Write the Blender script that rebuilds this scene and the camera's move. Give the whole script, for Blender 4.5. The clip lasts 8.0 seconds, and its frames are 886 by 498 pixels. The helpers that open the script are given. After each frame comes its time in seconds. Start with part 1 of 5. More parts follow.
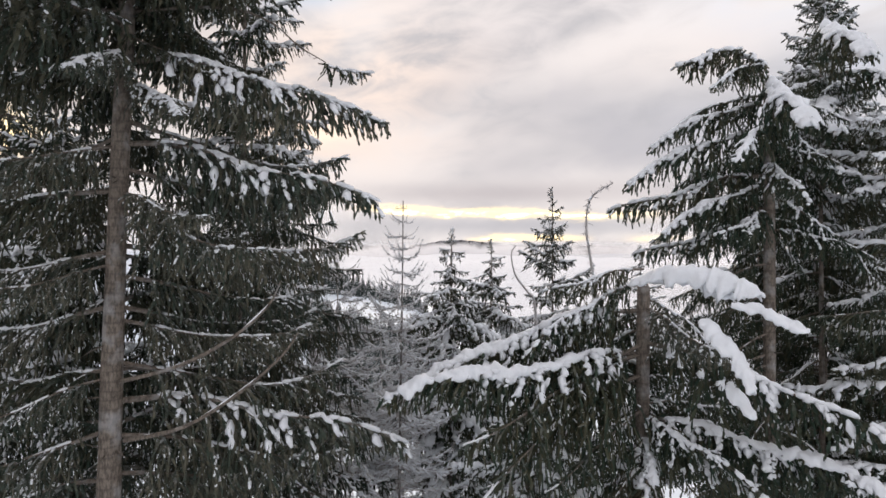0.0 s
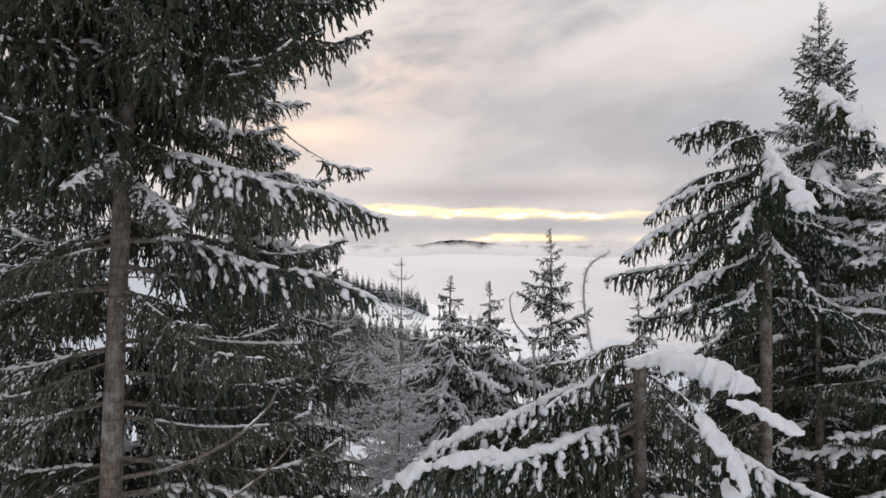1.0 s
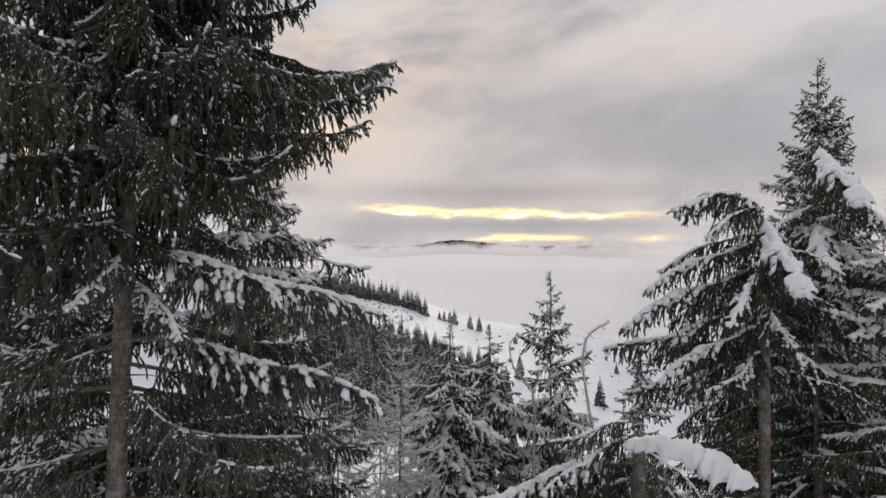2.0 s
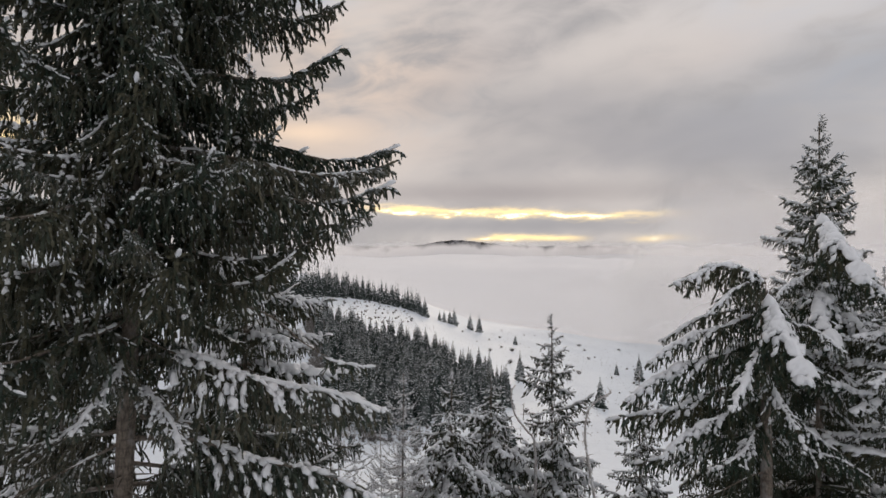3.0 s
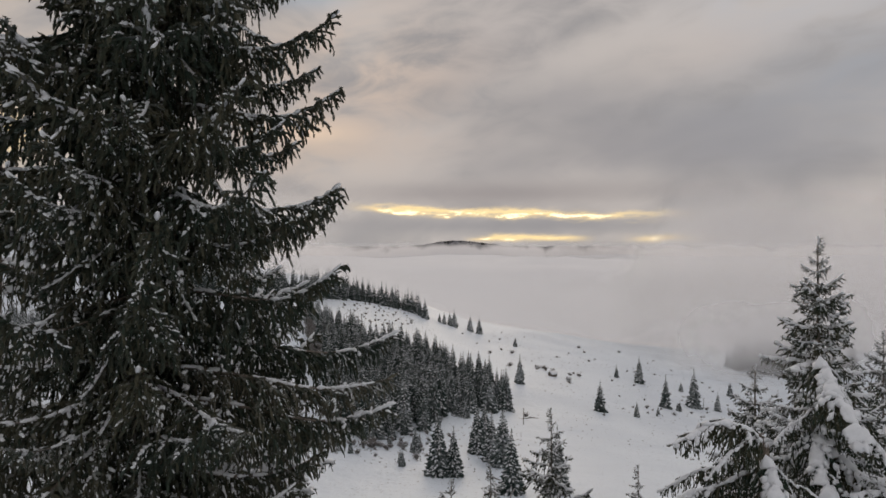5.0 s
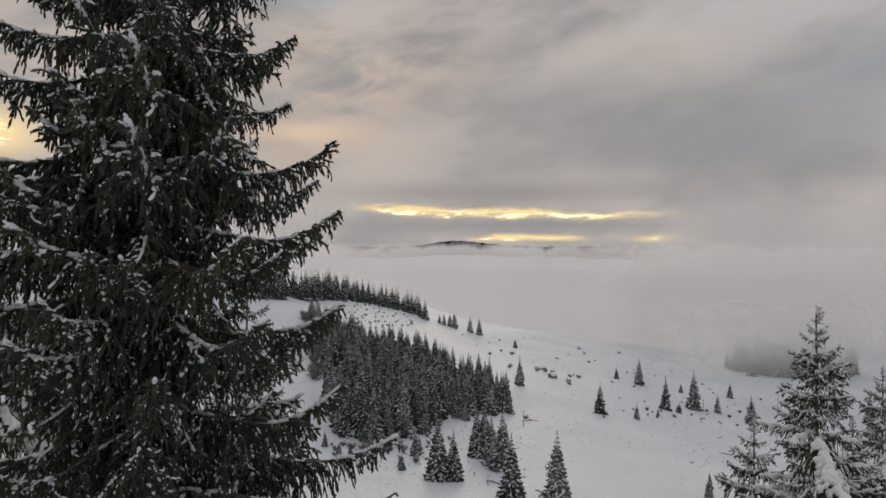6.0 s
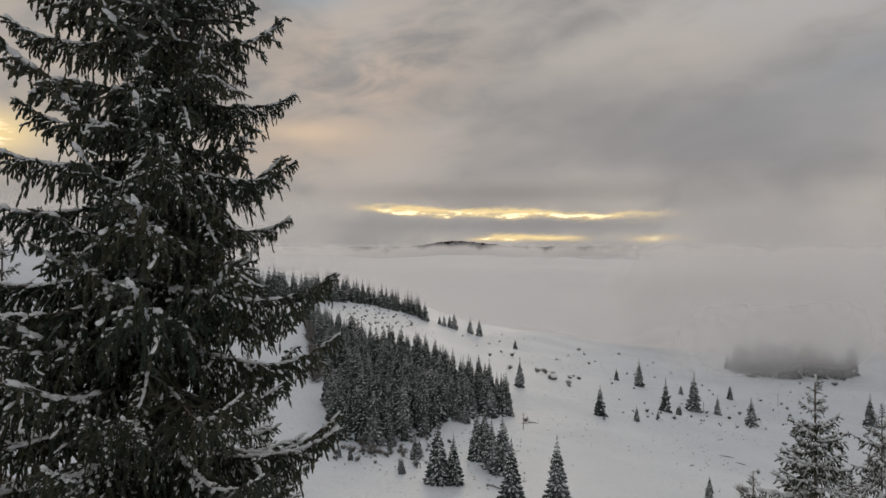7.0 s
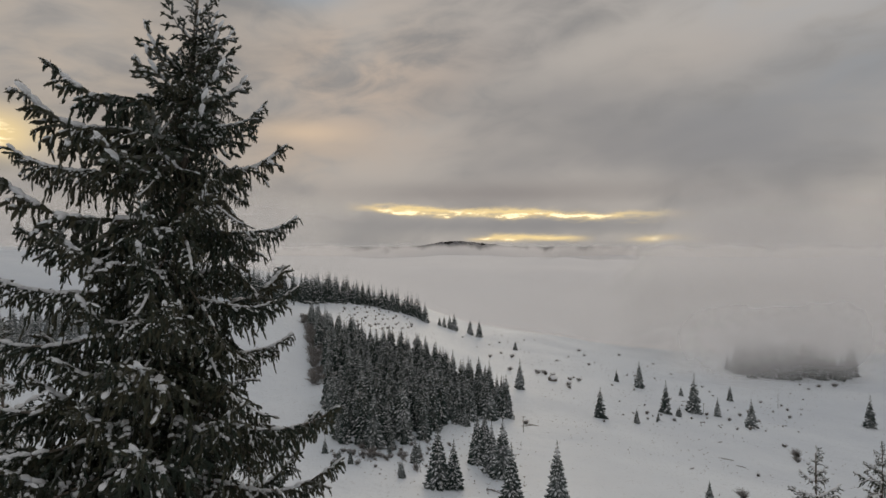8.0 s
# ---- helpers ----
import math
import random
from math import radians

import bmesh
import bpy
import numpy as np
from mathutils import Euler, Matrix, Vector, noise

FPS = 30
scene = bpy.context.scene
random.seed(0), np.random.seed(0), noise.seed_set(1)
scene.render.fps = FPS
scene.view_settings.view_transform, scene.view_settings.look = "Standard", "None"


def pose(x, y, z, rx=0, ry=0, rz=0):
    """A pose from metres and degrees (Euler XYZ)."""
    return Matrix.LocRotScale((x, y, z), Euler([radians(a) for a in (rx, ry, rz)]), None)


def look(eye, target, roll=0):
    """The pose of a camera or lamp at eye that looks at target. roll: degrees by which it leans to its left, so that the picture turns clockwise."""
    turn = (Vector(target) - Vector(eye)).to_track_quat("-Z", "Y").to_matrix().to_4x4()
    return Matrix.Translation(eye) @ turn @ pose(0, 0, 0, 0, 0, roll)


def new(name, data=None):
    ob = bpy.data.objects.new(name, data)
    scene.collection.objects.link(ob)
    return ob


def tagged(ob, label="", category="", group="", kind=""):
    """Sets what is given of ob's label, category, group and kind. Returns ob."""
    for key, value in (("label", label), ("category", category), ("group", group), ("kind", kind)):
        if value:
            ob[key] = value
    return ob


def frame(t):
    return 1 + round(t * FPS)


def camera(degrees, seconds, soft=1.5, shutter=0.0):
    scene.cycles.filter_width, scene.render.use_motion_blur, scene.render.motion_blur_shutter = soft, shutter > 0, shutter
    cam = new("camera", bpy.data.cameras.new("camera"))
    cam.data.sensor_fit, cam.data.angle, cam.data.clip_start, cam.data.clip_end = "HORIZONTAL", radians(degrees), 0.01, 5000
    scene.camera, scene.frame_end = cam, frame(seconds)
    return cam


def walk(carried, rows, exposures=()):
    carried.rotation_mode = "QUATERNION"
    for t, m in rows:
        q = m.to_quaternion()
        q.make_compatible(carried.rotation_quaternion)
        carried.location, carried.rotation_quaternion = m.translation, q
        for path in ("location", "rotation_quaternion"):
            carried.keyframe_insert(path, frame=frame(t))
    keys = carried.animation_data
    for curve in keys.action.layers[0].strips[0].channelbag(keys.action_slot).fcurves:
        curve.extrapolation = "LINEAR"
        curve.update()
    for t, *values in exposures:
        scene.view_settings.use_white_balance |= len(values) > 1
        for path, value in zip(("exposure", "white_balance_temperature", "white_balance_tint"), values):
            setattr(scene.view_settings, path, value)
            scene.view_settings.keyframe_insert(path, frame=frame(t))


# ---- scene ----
cam = camera(72.0, 8.0, soft=1.6)
# seconds, sideways drift, forward drift, height of the drone
ROWS = [
    (0.0, -0.008, 0.095, 10.0), (0.5, 0.009, 0.075, 10.476), (1.0, 0.02, 0.053, 11.0), (1.5, 0.03, 0.02, 11.51),
    (3.0, -0.011, 0.006, 13.065), (3.5, -0.017, 0.004, 13.586), (4.0, -0.022, 0.0, 14.155), (4.5, -0.015, -0.022, 14.742),
    (6.0, 0.02, -0.035, 16.645), (6.5, 0.025, -0.045, 17.3), (7.0, 0.02, -0.07, 17.952), (7.5, 0.015, -0.082, 18.635), (8.0, 0.0, -0.078, 19.29),
]
EXPOSURES = [(0.0, 1.06, 6280, 13), (0.5, 0.97, 6310, 13), (1.0, 0.86, 6340, 13), (1.5, 0.72, 6360, 13), (3.0, 0.52, 6420, 12), (4.5, 0.25, 6460, 12), (6.0, 0.09, 6500, 11), (8.0, -0.07, 6570, 9)]
walk(cam, [(t, pose(x, y, z, 90, 0, 0)) for t, x, y, z in ROWS], EXPOSURES)


# ---- node helpers ----
def tree_of(owner):
    owner.use_nodes = True
    nt = owner.node_tree
    nt.nodes.clear()
    return nt


def node(nt, kind, **settings):
    n = nt.nodes.new(kind)
    for key, value in settings.items():
        n.inputs[key.replace("_", " ")].default_value = value
    return n


def link(nt, value, socket):
    if isinstance(value, bpy.types.NodeSocket):
        nt.links.new(value, socket)
    else:
        socket.default_value = value


def calc(nt, op, a, b=0.0, c=0.0):
    n = nt.nodes.new("ShaderNodeMath")
    n.operation = op
    for i, v in enumerate((a, b, c)):
        link(nt, v, n.inputs[i])
    return n.outputs[0]


def ease(nt, value, low, high, to_low=0.0, to_high=1.0):
    n = nt.nodes.new("ShaderNodeMapRange")
    n.interpolation_type = "SMOOTHSTEP"
    for i, v in enumerate((value, low, high, to_low, to_high)):
        link(nt, v, n.inputs[i])
    return n.outputs[0]


def blend(nt, factor, a, b):
    n = nt.nodes.new("ShaderNodeMix")
    n.data_type = "RGBA"
    link(nt, factor, n.inputs[0])
    for v, i in ((a, 6), (b, 7)):
        link(nt, (*v, 1.0) if isinstance(v, tuple) else v, n.inputs[i])
    return n.outputs[2]


def noise_of(nt, vector, scale, detail=4.0, rough=0.5, distortion=0.0):
    n = node(nt, "ShaderNodeTexNoise", Scale=scale, Detail=detail, Roughness=rough, Distortion=distortion)
    if vector is not None:
        nt.links.new(vector, n.inputs["Vector"])
    return n.outputs["Fac"]


def vector_of(nt, x, y, z=0.0):
    n = nt.nodes.new("ShaderNodeCombineXYZ")
    for i, v in enumerate((x, y, z)):
        link(nt, v, n.inputs[i])
    return n.outputs[0]


def bell(nt, value, centre, width):
    """A soft hump of height 1 round centre."""
    d = calc(nt, "DIVIDE", calc(nt, "SUBTRACT", value, centre), width)
    return calc(nt, "POWER", 2.718, calc(nt, "MULTIPLY", calc(nt, "MULTIPLY", d, d), -1.0))


# ---- world: broken overcast after sunrise, a gap of gold light along the horizon ----
SUN_AZIMUTH, SUN_HEIGHT = 4.0, 6.0
world = bpy.data.worlds.new("winter_sky")
scene.world = world
nt = tree_of(world)
way = nt.nodes.new("ShaderNodeTexCoord").outputs["Generated"]
split = nt.nodes.new("ShaderNodeSeparateXYZ")
nt.links.new(way, split.inputs[0])
dx, dy, dz = split.outputs
az = calc(nt, "MULTIPLY", calc(nt, "ARCTAN2", dx, dy), 57.2958)
el = calc(nt, "MULTIPLY", calc(nt, "ARCSINE", dz), 57.2958)
clear = nt.nodes.new("ShaderNodeTexSky")
clear.sky_type, clear.sun_disc = "NISHITA", False
clear.sun_elevation, clear.sun_rotation, clear.altitude = radians(SUN_HEIGHT), radians(SUN_AZIMUTH), 1400
blue = nt.nodes.new("ShaderNodeVectorMath")
blue.operation = "SCALE"
nt.links.new(clear.outputs[0], blue.inputs[0])
blue.inputs["Scale"].default_value = 0.12
# long soft cloud layers
tilted = calc(nt, "ADD", el, calc(nt, "MULTIPLY", az, -0.07))
low = noise_of(nt, vector_of(nt, calc(nt, "MULTIPLY", az, 0.06), calc(nt, "MULTIPLY", tilted, 0.15), 3.1), 1.0, 3.0, 0.45, 0.3)
fine = noise_of(nt, vector_of(nt, calc(nt, "MULTIPLY", az, 0.17), calc(nt, "MULTIPLY", tilted, 0.38), 8.4), 1.0, 5.0, 0.55, 0.5)
thick = calc(nt, "ADD", calc(nt, "MULTIPLY", low, 0.7), calc(nt, "MULTIPLY", fine, 0.3))
cloud = blend(nt, ease(nt, thick, 0.34, 0.64), (0.276, 0.266, 0.264), (0.468, 0.430, 0.398))


def patch(cloud, a, wide, e, high, amount, colour, rough=1.0):
    """A broad stain of another cloud colour round azimuth a and elevation e."""
    hump = calc(nt, "MULTIPLY", bell(nt, az, a, wide), bell(nt, tilted, e - 0.07 * a, high))
    hump = calc(nt, "MULTIPLY", hump, ease(nt, fine, 0.5 - 0.25 / rough, 0.5 + 0.2 / rough))
    return blend(nt, calc(nt, "MULTIPLY", hump, amount), cloud, colour)


cloud = patch(cloud, -7.0, 10.0, 15.0, 6.0, 0.95, (0.56, 0.445, 0.36))
cloud = patch(cloud, -32.0, 14.0, 15.0, 8.0, 0.7, (0.50, 0.42, 0.35))
cloud = patch(cloud, -14.0, 7.0, 8.5, 2.2, 0.6, (0.50, 0.40, 0.32))
cloud = patch(cloud, 4.0, 9.0, 21.0, 6.0, 0.5, (0.42, 0.39, 0.375))
cloud = patch(cloud, 24.0, 7.0, 17.0, 2.2, 0.6, (0.49, 0.42, 0.37))
cloud = patch(cloud, 36.0, 12.0, 13.0, 5.0, 0.9, (0.285, 0.305, 0.335), 0.6)
cloud = patch(cloud, 34.0, 12.0, 21.0, 3.5, 0.8, (0.40, 0.425, 0.46), 0.6)
cloud = patch(cloud, 13.0, 11.0, 8.6, 2.6, 0.9, (0.262, 0.250, 0.256), 0.7)
cloud = patch(cloud, 26.0, 9.0, 8.5, 2.6, 0.8, (0.275, 0.268, 0.275), 0.5)
cloud = patch(cloud, 8.0, 12.0, 13.5, 2.6, 0.75, (0.29, 0.278, 0.28), 0.8)
cloud = patch(cloud, 27.0, 12.0, 10.5, 3.0, 0.7, (0.275, 0.272, 0.282), 0.5)
# the grey belt right over the gap, and pale haze down at the horizon
belt = calc(nt, "MULTIPLY", bell(nt, el, 5.2, 1.1), bell(nt, az, 5.0, 16.0))
cloud = blend(nt, calc(nt, "MULTIPLY", belt, 0.75), cloud, (0.285, 0.258, 0.25))
cloud = blend(nt, calc(nt, "MULTIPLY", calc(nt, "MULTIPLY", bell(nt, el, 2.2, 0.8), bell(nt, az, 8.0, 20.0)), 0.75), cloud, (0.27, 0.262, 0.265))
cloud = blend(nt, ease(nt, el, 0.9, -0.6), cloud, (0.40, 0.385, 0.385))
# gold slits
ragged = noise_of(nt, vector_of(nt, calc(nt, "MULTIPLY", az, 0.28), calc(nt, "MULTIPLY", el, 1.1), 1.7), 1.0, 5.0, 0.6)
wobble = calc(nt, "MULTIPLY", calc(nt, "SUBTRACT", ragged, 0.5), 1.9)
upper = bell(nt, calc(nt, "ADD", calc(nt, "ADD", el, wobble), calc(nt, "MULTIPLY", az, 0.026)), 3.5, 0.34)
upper = calc(nt, "MULTIPLY", upper, calc(nt, "MULTIPLY", ease(nt, az, -9.5, -5.0), ease(nt, az, 23.5, 12.0)))
lower = bell(nt, calc(nt, "ADD", el, calc(nt, "MULTIPLY", wobble, 0.5)), 0.98, 0.24)
lower = calc(nt, "MULTIPLY", lower, calc(nt, "ADD", calc(nt, "MULTIPLY", ease(nt, az, 1.5, 4.5), ease(nt, az, 14.5, 10.5)), calc(nt, "MULTIPLY", bell(nt, az, 19.6, 1.9), 0.9)))
east = calc(nt, "MULTIPLY", bell(nt, az, -36.5, 3.0), bell(nt, el, 8.8, 1.7))
torn = calc(nt, "MULTIPLY", calc(nt, "MULTIPLY", bell(nt, az, -13.0, 4.5), bell(nt, el, 10.6, 1.0)), 0.45)
cloud = blend(nt, calc(nt, "MULTIPLY", torn, 1.6), cloud, (0.74, 0.56, 0.40))
gold = calc(nt, "ADD", calc(nt, "ADD", upper, lower), east)
cloud = blend(nt, calc(nt, "MINIMUM", gold, 1.0), cloud, (0.95, 0.72, 0.36))
cloud = blend(nt, calc(nt, "MULTIPLY", ease(nt, gold, 0.6, 1.0), ease(nt, ragged, 0.47, 0.58)), cloud, (1.5, 1.25, 0.8))
# rags of clear sky high up
rag = calc(nt, "MULTIPLY", bell(nt, az, -12.5, 4.0), bell(nt, el, 22.3, 1.3))
cloud = blend(nt, calc(nt, "MULTIPLY", rag, 0.6), cloud, blue.outputs[0])
cloud = blend(nt, calc(nt, "MULTIPLY", ease(nt, el, 26.0, 50.0), 0.9), cloud, (0.455, 0.453, 0.466))
floor_part = ease(nt, el, -3.0, -12.0)
cloud = blend(nt, floor_part, cloud, (0.36, 0.36, 0.37))
shade = node(nt, "ShaderNodeBackground", Strength=1.0)
nt.links.new(cloud, shade.inputs["Color"])
nt.links.new(shade.outputs[0], nt.nodes.new("ShaderNodeOutputWorld").inputs[0])

sun = new("sun", bpy.data.lights.new("sun", "SUN"))
sun.data.energy, sun.data.angle, sun.data.color = 0.5, radians(20), (1.0, 0.85, 0.66)
sun.matrix_world = look((0, 0, 0), (-math.sin(radians(SUN_AZIMUTH)), -math.cos(radians(SUN_AZIMUTH)), -math.tan(radians(SUN_HEIGHT + 6))))


# ---- materials ----
def surface(name, rough=0.8):
    m = bpy.data.materials.new(name)
    nt = tree_of(m)
    out = nt.nodes.new("ShaderNodeOutputMaterial")
    p = node(nt, "ShaderNodeBsdfPrincipled", Roughness=rough)
    p.inputs["Specular IOR Level"].default_value = 0.25
    nt.links.new(p.outputs[0], out.inputs[0])
    return m, nt, p


def place_of(nt):
    return nt.nodes.new("ShaderNodeTexCoord").outputs["Object"]


def bump(nt, p, height, strength, distance=0.02):
    b = node(nt, "ShaderNodeBump", Strength=strength, Distance=distance)
    nt.links.new(height, b.inputs["Height"])
    nt.links.new(b.outputs[0], p.inputs["Normal"])


def upward(nt):
    g = nt.nodes.new("ShaderNodeNewGeometry")
    s = nt.nodes.new("ShaderNodeSeparateXYZ")
    nt.links.new(g.outputs["Normal"], s.inputs[0])
    return calc(nt, "ABSOLUTE", s.outputs[2])


def needle_material(name, green, brown, frost, frost_low=0.45, patch=0.9, each=False):
    m, nt, p = surface(name, 0.65)
    island = nt.nodes.new("ShaderNodeNewGeometry").outputs["Random Per Island"]
    at = place_of(nt)
    mixed = calc(nt, "ADD", calc(nt, "MULTIPLY", island, 0.6), calc(nt, "MULTIPLY", noise_of(nt, at, 1.6, 3.0), 0.55))
    tone = calc(nt, "MULTIPLY", nt.nodes.new("ShaderNodeObjectInfo").outputs["Random"], 0.3)
    colour = blend(nt, ease(nt, calc(nt, "ADD", mixed, calc(nt, "SUBTRACT", tone, 0.15)), 0.25, 0.95), green, brown)
    rime = calc(nt, "MULTIPLY", ease(nt, upward(nt), frost_low, 1.0), ease(nt, noise_of(nt, at, 2.3, 4.0), 0.62 - patch * 0.3, 0.72))
    rime = calc(nt, "MULTIPLY", rime, calc(nt, "ADD", 0.35, calc(nt, "MULTIPLY", island, 0.65)))
    if each:
        rime = calc(nt, "MULTIPLY", rime, calc(nt, "ADD", 0.25, calc(nt, "MULTIPLY", tone, 4.2)))
    colour = blend(nt, calc(nt, "MULTIPLY", rime, frost), colour, (0.72, 0.75, 0.78))
    nt.links.new(colour, p.inputs["Base Color"])
    return m


NEEDLES = needle_material("spruce_needles", (0.025, 0.040, 0.028), (0.072, 0.068, 0.042), 0.5, 0.35, 0.9)
NEEDLES_SNOWY = needle_material("snowy_spruce_needles", (0.021, 0.040, 0.026), (0.075, 0.070, 0.040), 0.35)
NEEDLES_RIMED = needle_material("rimed_spruce_needles", (0.036, 0.052, 0.038), (0.112, 0.102, 0.070), 0.68, 0.25, 1.1)
NEEDLES_FAR = needle_material("distant_spruce_needles", (0.013, 0.032, 0.026), (0.040, 0.060, 0.046), 1.0, 0.1, 1.3, True)


def snow_material(name, tint=(0.86, 0.88, 0.91)):
    m, nt, p = surface(name, 0.55)
    at = place_of(nt)
    grain = noise_of(nt, at, 42.0, 4.0, 0.6)
    drift = noise_of(nt, at, 5.0, 3.0)
    nt.links.new(blend(nt, ease(nt, drift, 0.3, 0.7), tuple(c * 0.9 for c in tint), tint), p.inputs["Base Color"])
    bump(nt, p, calc(nt, "ADD", grain, calc(nt, "MULTIPLY", drift, 2.0)), 0.35, 0.02)
    return m


SNOW = snow_material("branch_snow")


def bark_material(name, dark, light, frost):
    m, nt, p = surface(name, 0.85)
    at = place_of(nt)
    stretch = nt.nodes.new("ShaderNodeMapping")
    stretch.inputs["Scale"].default_value = (1.0, 1.0, 0.35)
    nt.links.new(at, stretch.inputs[0])
    plates = noise_of(nt, stretch.outputs[0], 38.0, 5.0, 0.65)
    blotch = noise_of(nt, at, 4.5, 4.0)
    ring = node(nt, "ShaderNodeTexWave", Scale=3.2, Distortion=3.0, Detail=2.0)
    ring.bands_direction = "Z"
    nt.links.new(at, ring.inputs["Vector"])
    colour = blend(nt, ease(nt, plates, 0.3, 0.7), dark, light)
    colour = blend(nt, calc(nt, "MULTIPLY", ease(nt, ring.outputs["Fac"], 0.8, 1.0), 0.4), colour, dark)
    colour = blend(nt, calc(nt, "MULTIPLY", ease(nt, blotch, 0.5, 0.72), frost), colour, (0.62, 0.64, 0.66))
    nt.links.new(colour, p.inputs["Base Color"])
    bump(nt, p, plates, 0.8, 0.012)
    return m


BARK = bark_material("spruce_bark", (0.075, 0.062, 0.05), (0.24, 0.20, 0.165), 0.3)
TWIG = bark_material("dark_shrub_twigs", (0.12, 0.105, 0.095), (0.33, 0.31, 0.295), 0.95)
BARK_FROSTED = bark_material("frosted_dead_wood", (0.36, 0.335, 0.325), (0.66, 0.63, 0.62), 1.0)


def field_material():
    m, nt, p = surface("snow_field", 0.6)
    at = place_of(nt)
    broad = noise_of(nt, at, 0.012, 5.0)
    hummock = noise_of(nt, at, 0.11, 6.0, 0.62)
    tufts = noise_of(nt, at, 0.9, 5.0, 0.7)
    snow = blend(nt, ease(nt, broad, 0.3, 0.7), (0.69, 0.745, 0.81), (0.785, 0.84, 0.895))
    bare = calc(nt, "MULTIPLY", ease(nt, tufts, 0.57, 0.70), ease(nt, calc(nt, "ADD", calc(nt, "MULTIPLY", broad, 0.6), calc(nt, "MULTIPLY", hummock, 0.6)), 0.50, 0.68))
    nt.links.new(blend(nt, calc(nt, "MULTIPLY", bare, 0.8), snow, (0.16, 0.14, 0.12)), p.inputs["Base Color"])
    bump(nt, p, calc(nt, "ADD", hummock, calc(nt, "MULTIPLY", tufts, 0.12)), 0.6, 2.2)
    return m


FIELD = field_material()


def fog_material(name, strength, scale, edge, seed, tint=(0.95, 0.94, 0.945), aspect=1.8):
    """Thin cloud: lets light through, thinner towards its ragged rim."""
    m = bpy.data.materials.new(name)
    nt = tree_of(m)
    at = nt.nodes.new("ShaderNodeTexCoord")
    s = nt.nodes.new("ShaderNodeSeparateXYZ")
    nt.links.new(at.outputs["UV"], s.inputs[0])
    u, v = s.outputs[0], s.outputs[1]
    shift = nt.nodes.new("ShaderNodeMapping")
    shift.inputs["Location"].default_value = (seed, seed * 1.7, 0)
    shift.inputs["Scale"].default_value = (aspect, 1, 1)
    nt.links.new(at.outputs["UV"], shift.inputs[0])
    puff = noise_of(nt, shift.outputs[0], scale, 4.0, 0.5, 0.0)
    rag = calc(nt, "MULTIPLY", calc(nt, "SUBTRACT", puff, 0.5), 0.7)
    left, right, bottom, top = edge
    body = calc(nt, "MULTIPLY", ease(nt, calc(nt, "ADD", u, calc(nt, "DIVIDE", rag, aspect)), 0.03, 0.03 + left), ease(nt, calc(nt, "ADD", u, calc(nt, "DIVIDE", rag, aspect)), 0.97, 0.97 - right))
    body = calc(nt, "MULTIPLY", body, calc(nt, "MULTIPLY", ease(nt, calc(nt, "ADD", v, rag), 0.03, 0.03 + bottom), ease(nt, calc(nt, "ADD", v, rag), 0.97, 0.97 - top)))
    rim = calc(nt, "MULTIPLY", calc(nt, "MULTIPLY", ease(nt, u, 0.0, 0.05 + 0.8 * left), ease(nt, u, 1.0, 0.95 - 0.8 * right)), calc(nt, "MULTIPLY", ease(nt, v, 0.0, 0.05 + 0.8 * bottom), ease(nt, v, 1.0, 0.95 - 0.8 * top)))
    alpha = calc(nt, "MULTIPLY", calc(nt, "MULTIPLY", body, rim), strength)
    lit, passed, both = nt.nodes.new("ShaderNodeBsdfDiffuse"), nt.nodes.new("ShaderNodeBsdfTranslucent"), nt.nodes.new("ShaderNodeMixShader")
    lit.inputs[0].default_value = passed.inputs[0].default_value = (*tint, 1)
    both.inputs[0].default_value = 0.5
    nt.links.new(lit.outputs[0], both.inputs[1])
    nt.links.new(passed.outputs[0], both.inputs[2])
    mix = nt.nodes.new("ShaderNodeMixShader")
    nt.links.new(alpha, mix.inputs[0])
    nt.links.new(nt.nodes.new("ShaderNodeBsdfTransparent").outputs[0], mix.inputs[1])
    nt.links.new(both.outputs[0], mix.inputs[2])
    nt.links.new(mix.outputs[0], nt.nodes.new("ShaderNodeOutputMaterial").inputs[0])
    return m


# ---- mesh helpers ----
class Shape:
    """Collects points and faces, then becomes one mesh."""

    def __init__(self):
        self.points, self.faces, self.slots, self.count = [], [], [], 0

    def add(self, points, faces, slot=0):
        self.points.append(np.asarray(points, dtype=float))
        self.faces.extend([tuple(i + self.count for i in f) for f in faces])
        self.slots.extend([slot] * len(faces))
        self.count += len(points)

    def mesh(self, name, materials, smooth=True):
        me = bpy.data.meshes.new(name)
        me.from_pydata(np.concatenate(self.points).tolist(), [], self.faces)
        for m in materials:
            me.materials.append(m)
        me.polygons.foreach_set("material_index", self.slots)
        me.polygons.foreach_set("use_smooth", [smooth] * len(self.faces))
        me.update()
        return me


def axes(d, roll=0.0):
    d = np.asarray(d, dtype=float)
    d = d / (np.linalg.norm(d) + 1e-9)
    up = np.array((0.0, 0.0, 1.0)) if abs(d[2]) < 0.95 else np.array((1.0, 0.0, 0.0))
    side = np.cross(up, d)
    side /= np.linalg.norm(side)
    top = np.cross(d, side)
    c, s = math.cos(roll), math.sin(roll)
    return np.stack((d, c * side + s * top, c * top - s * side))


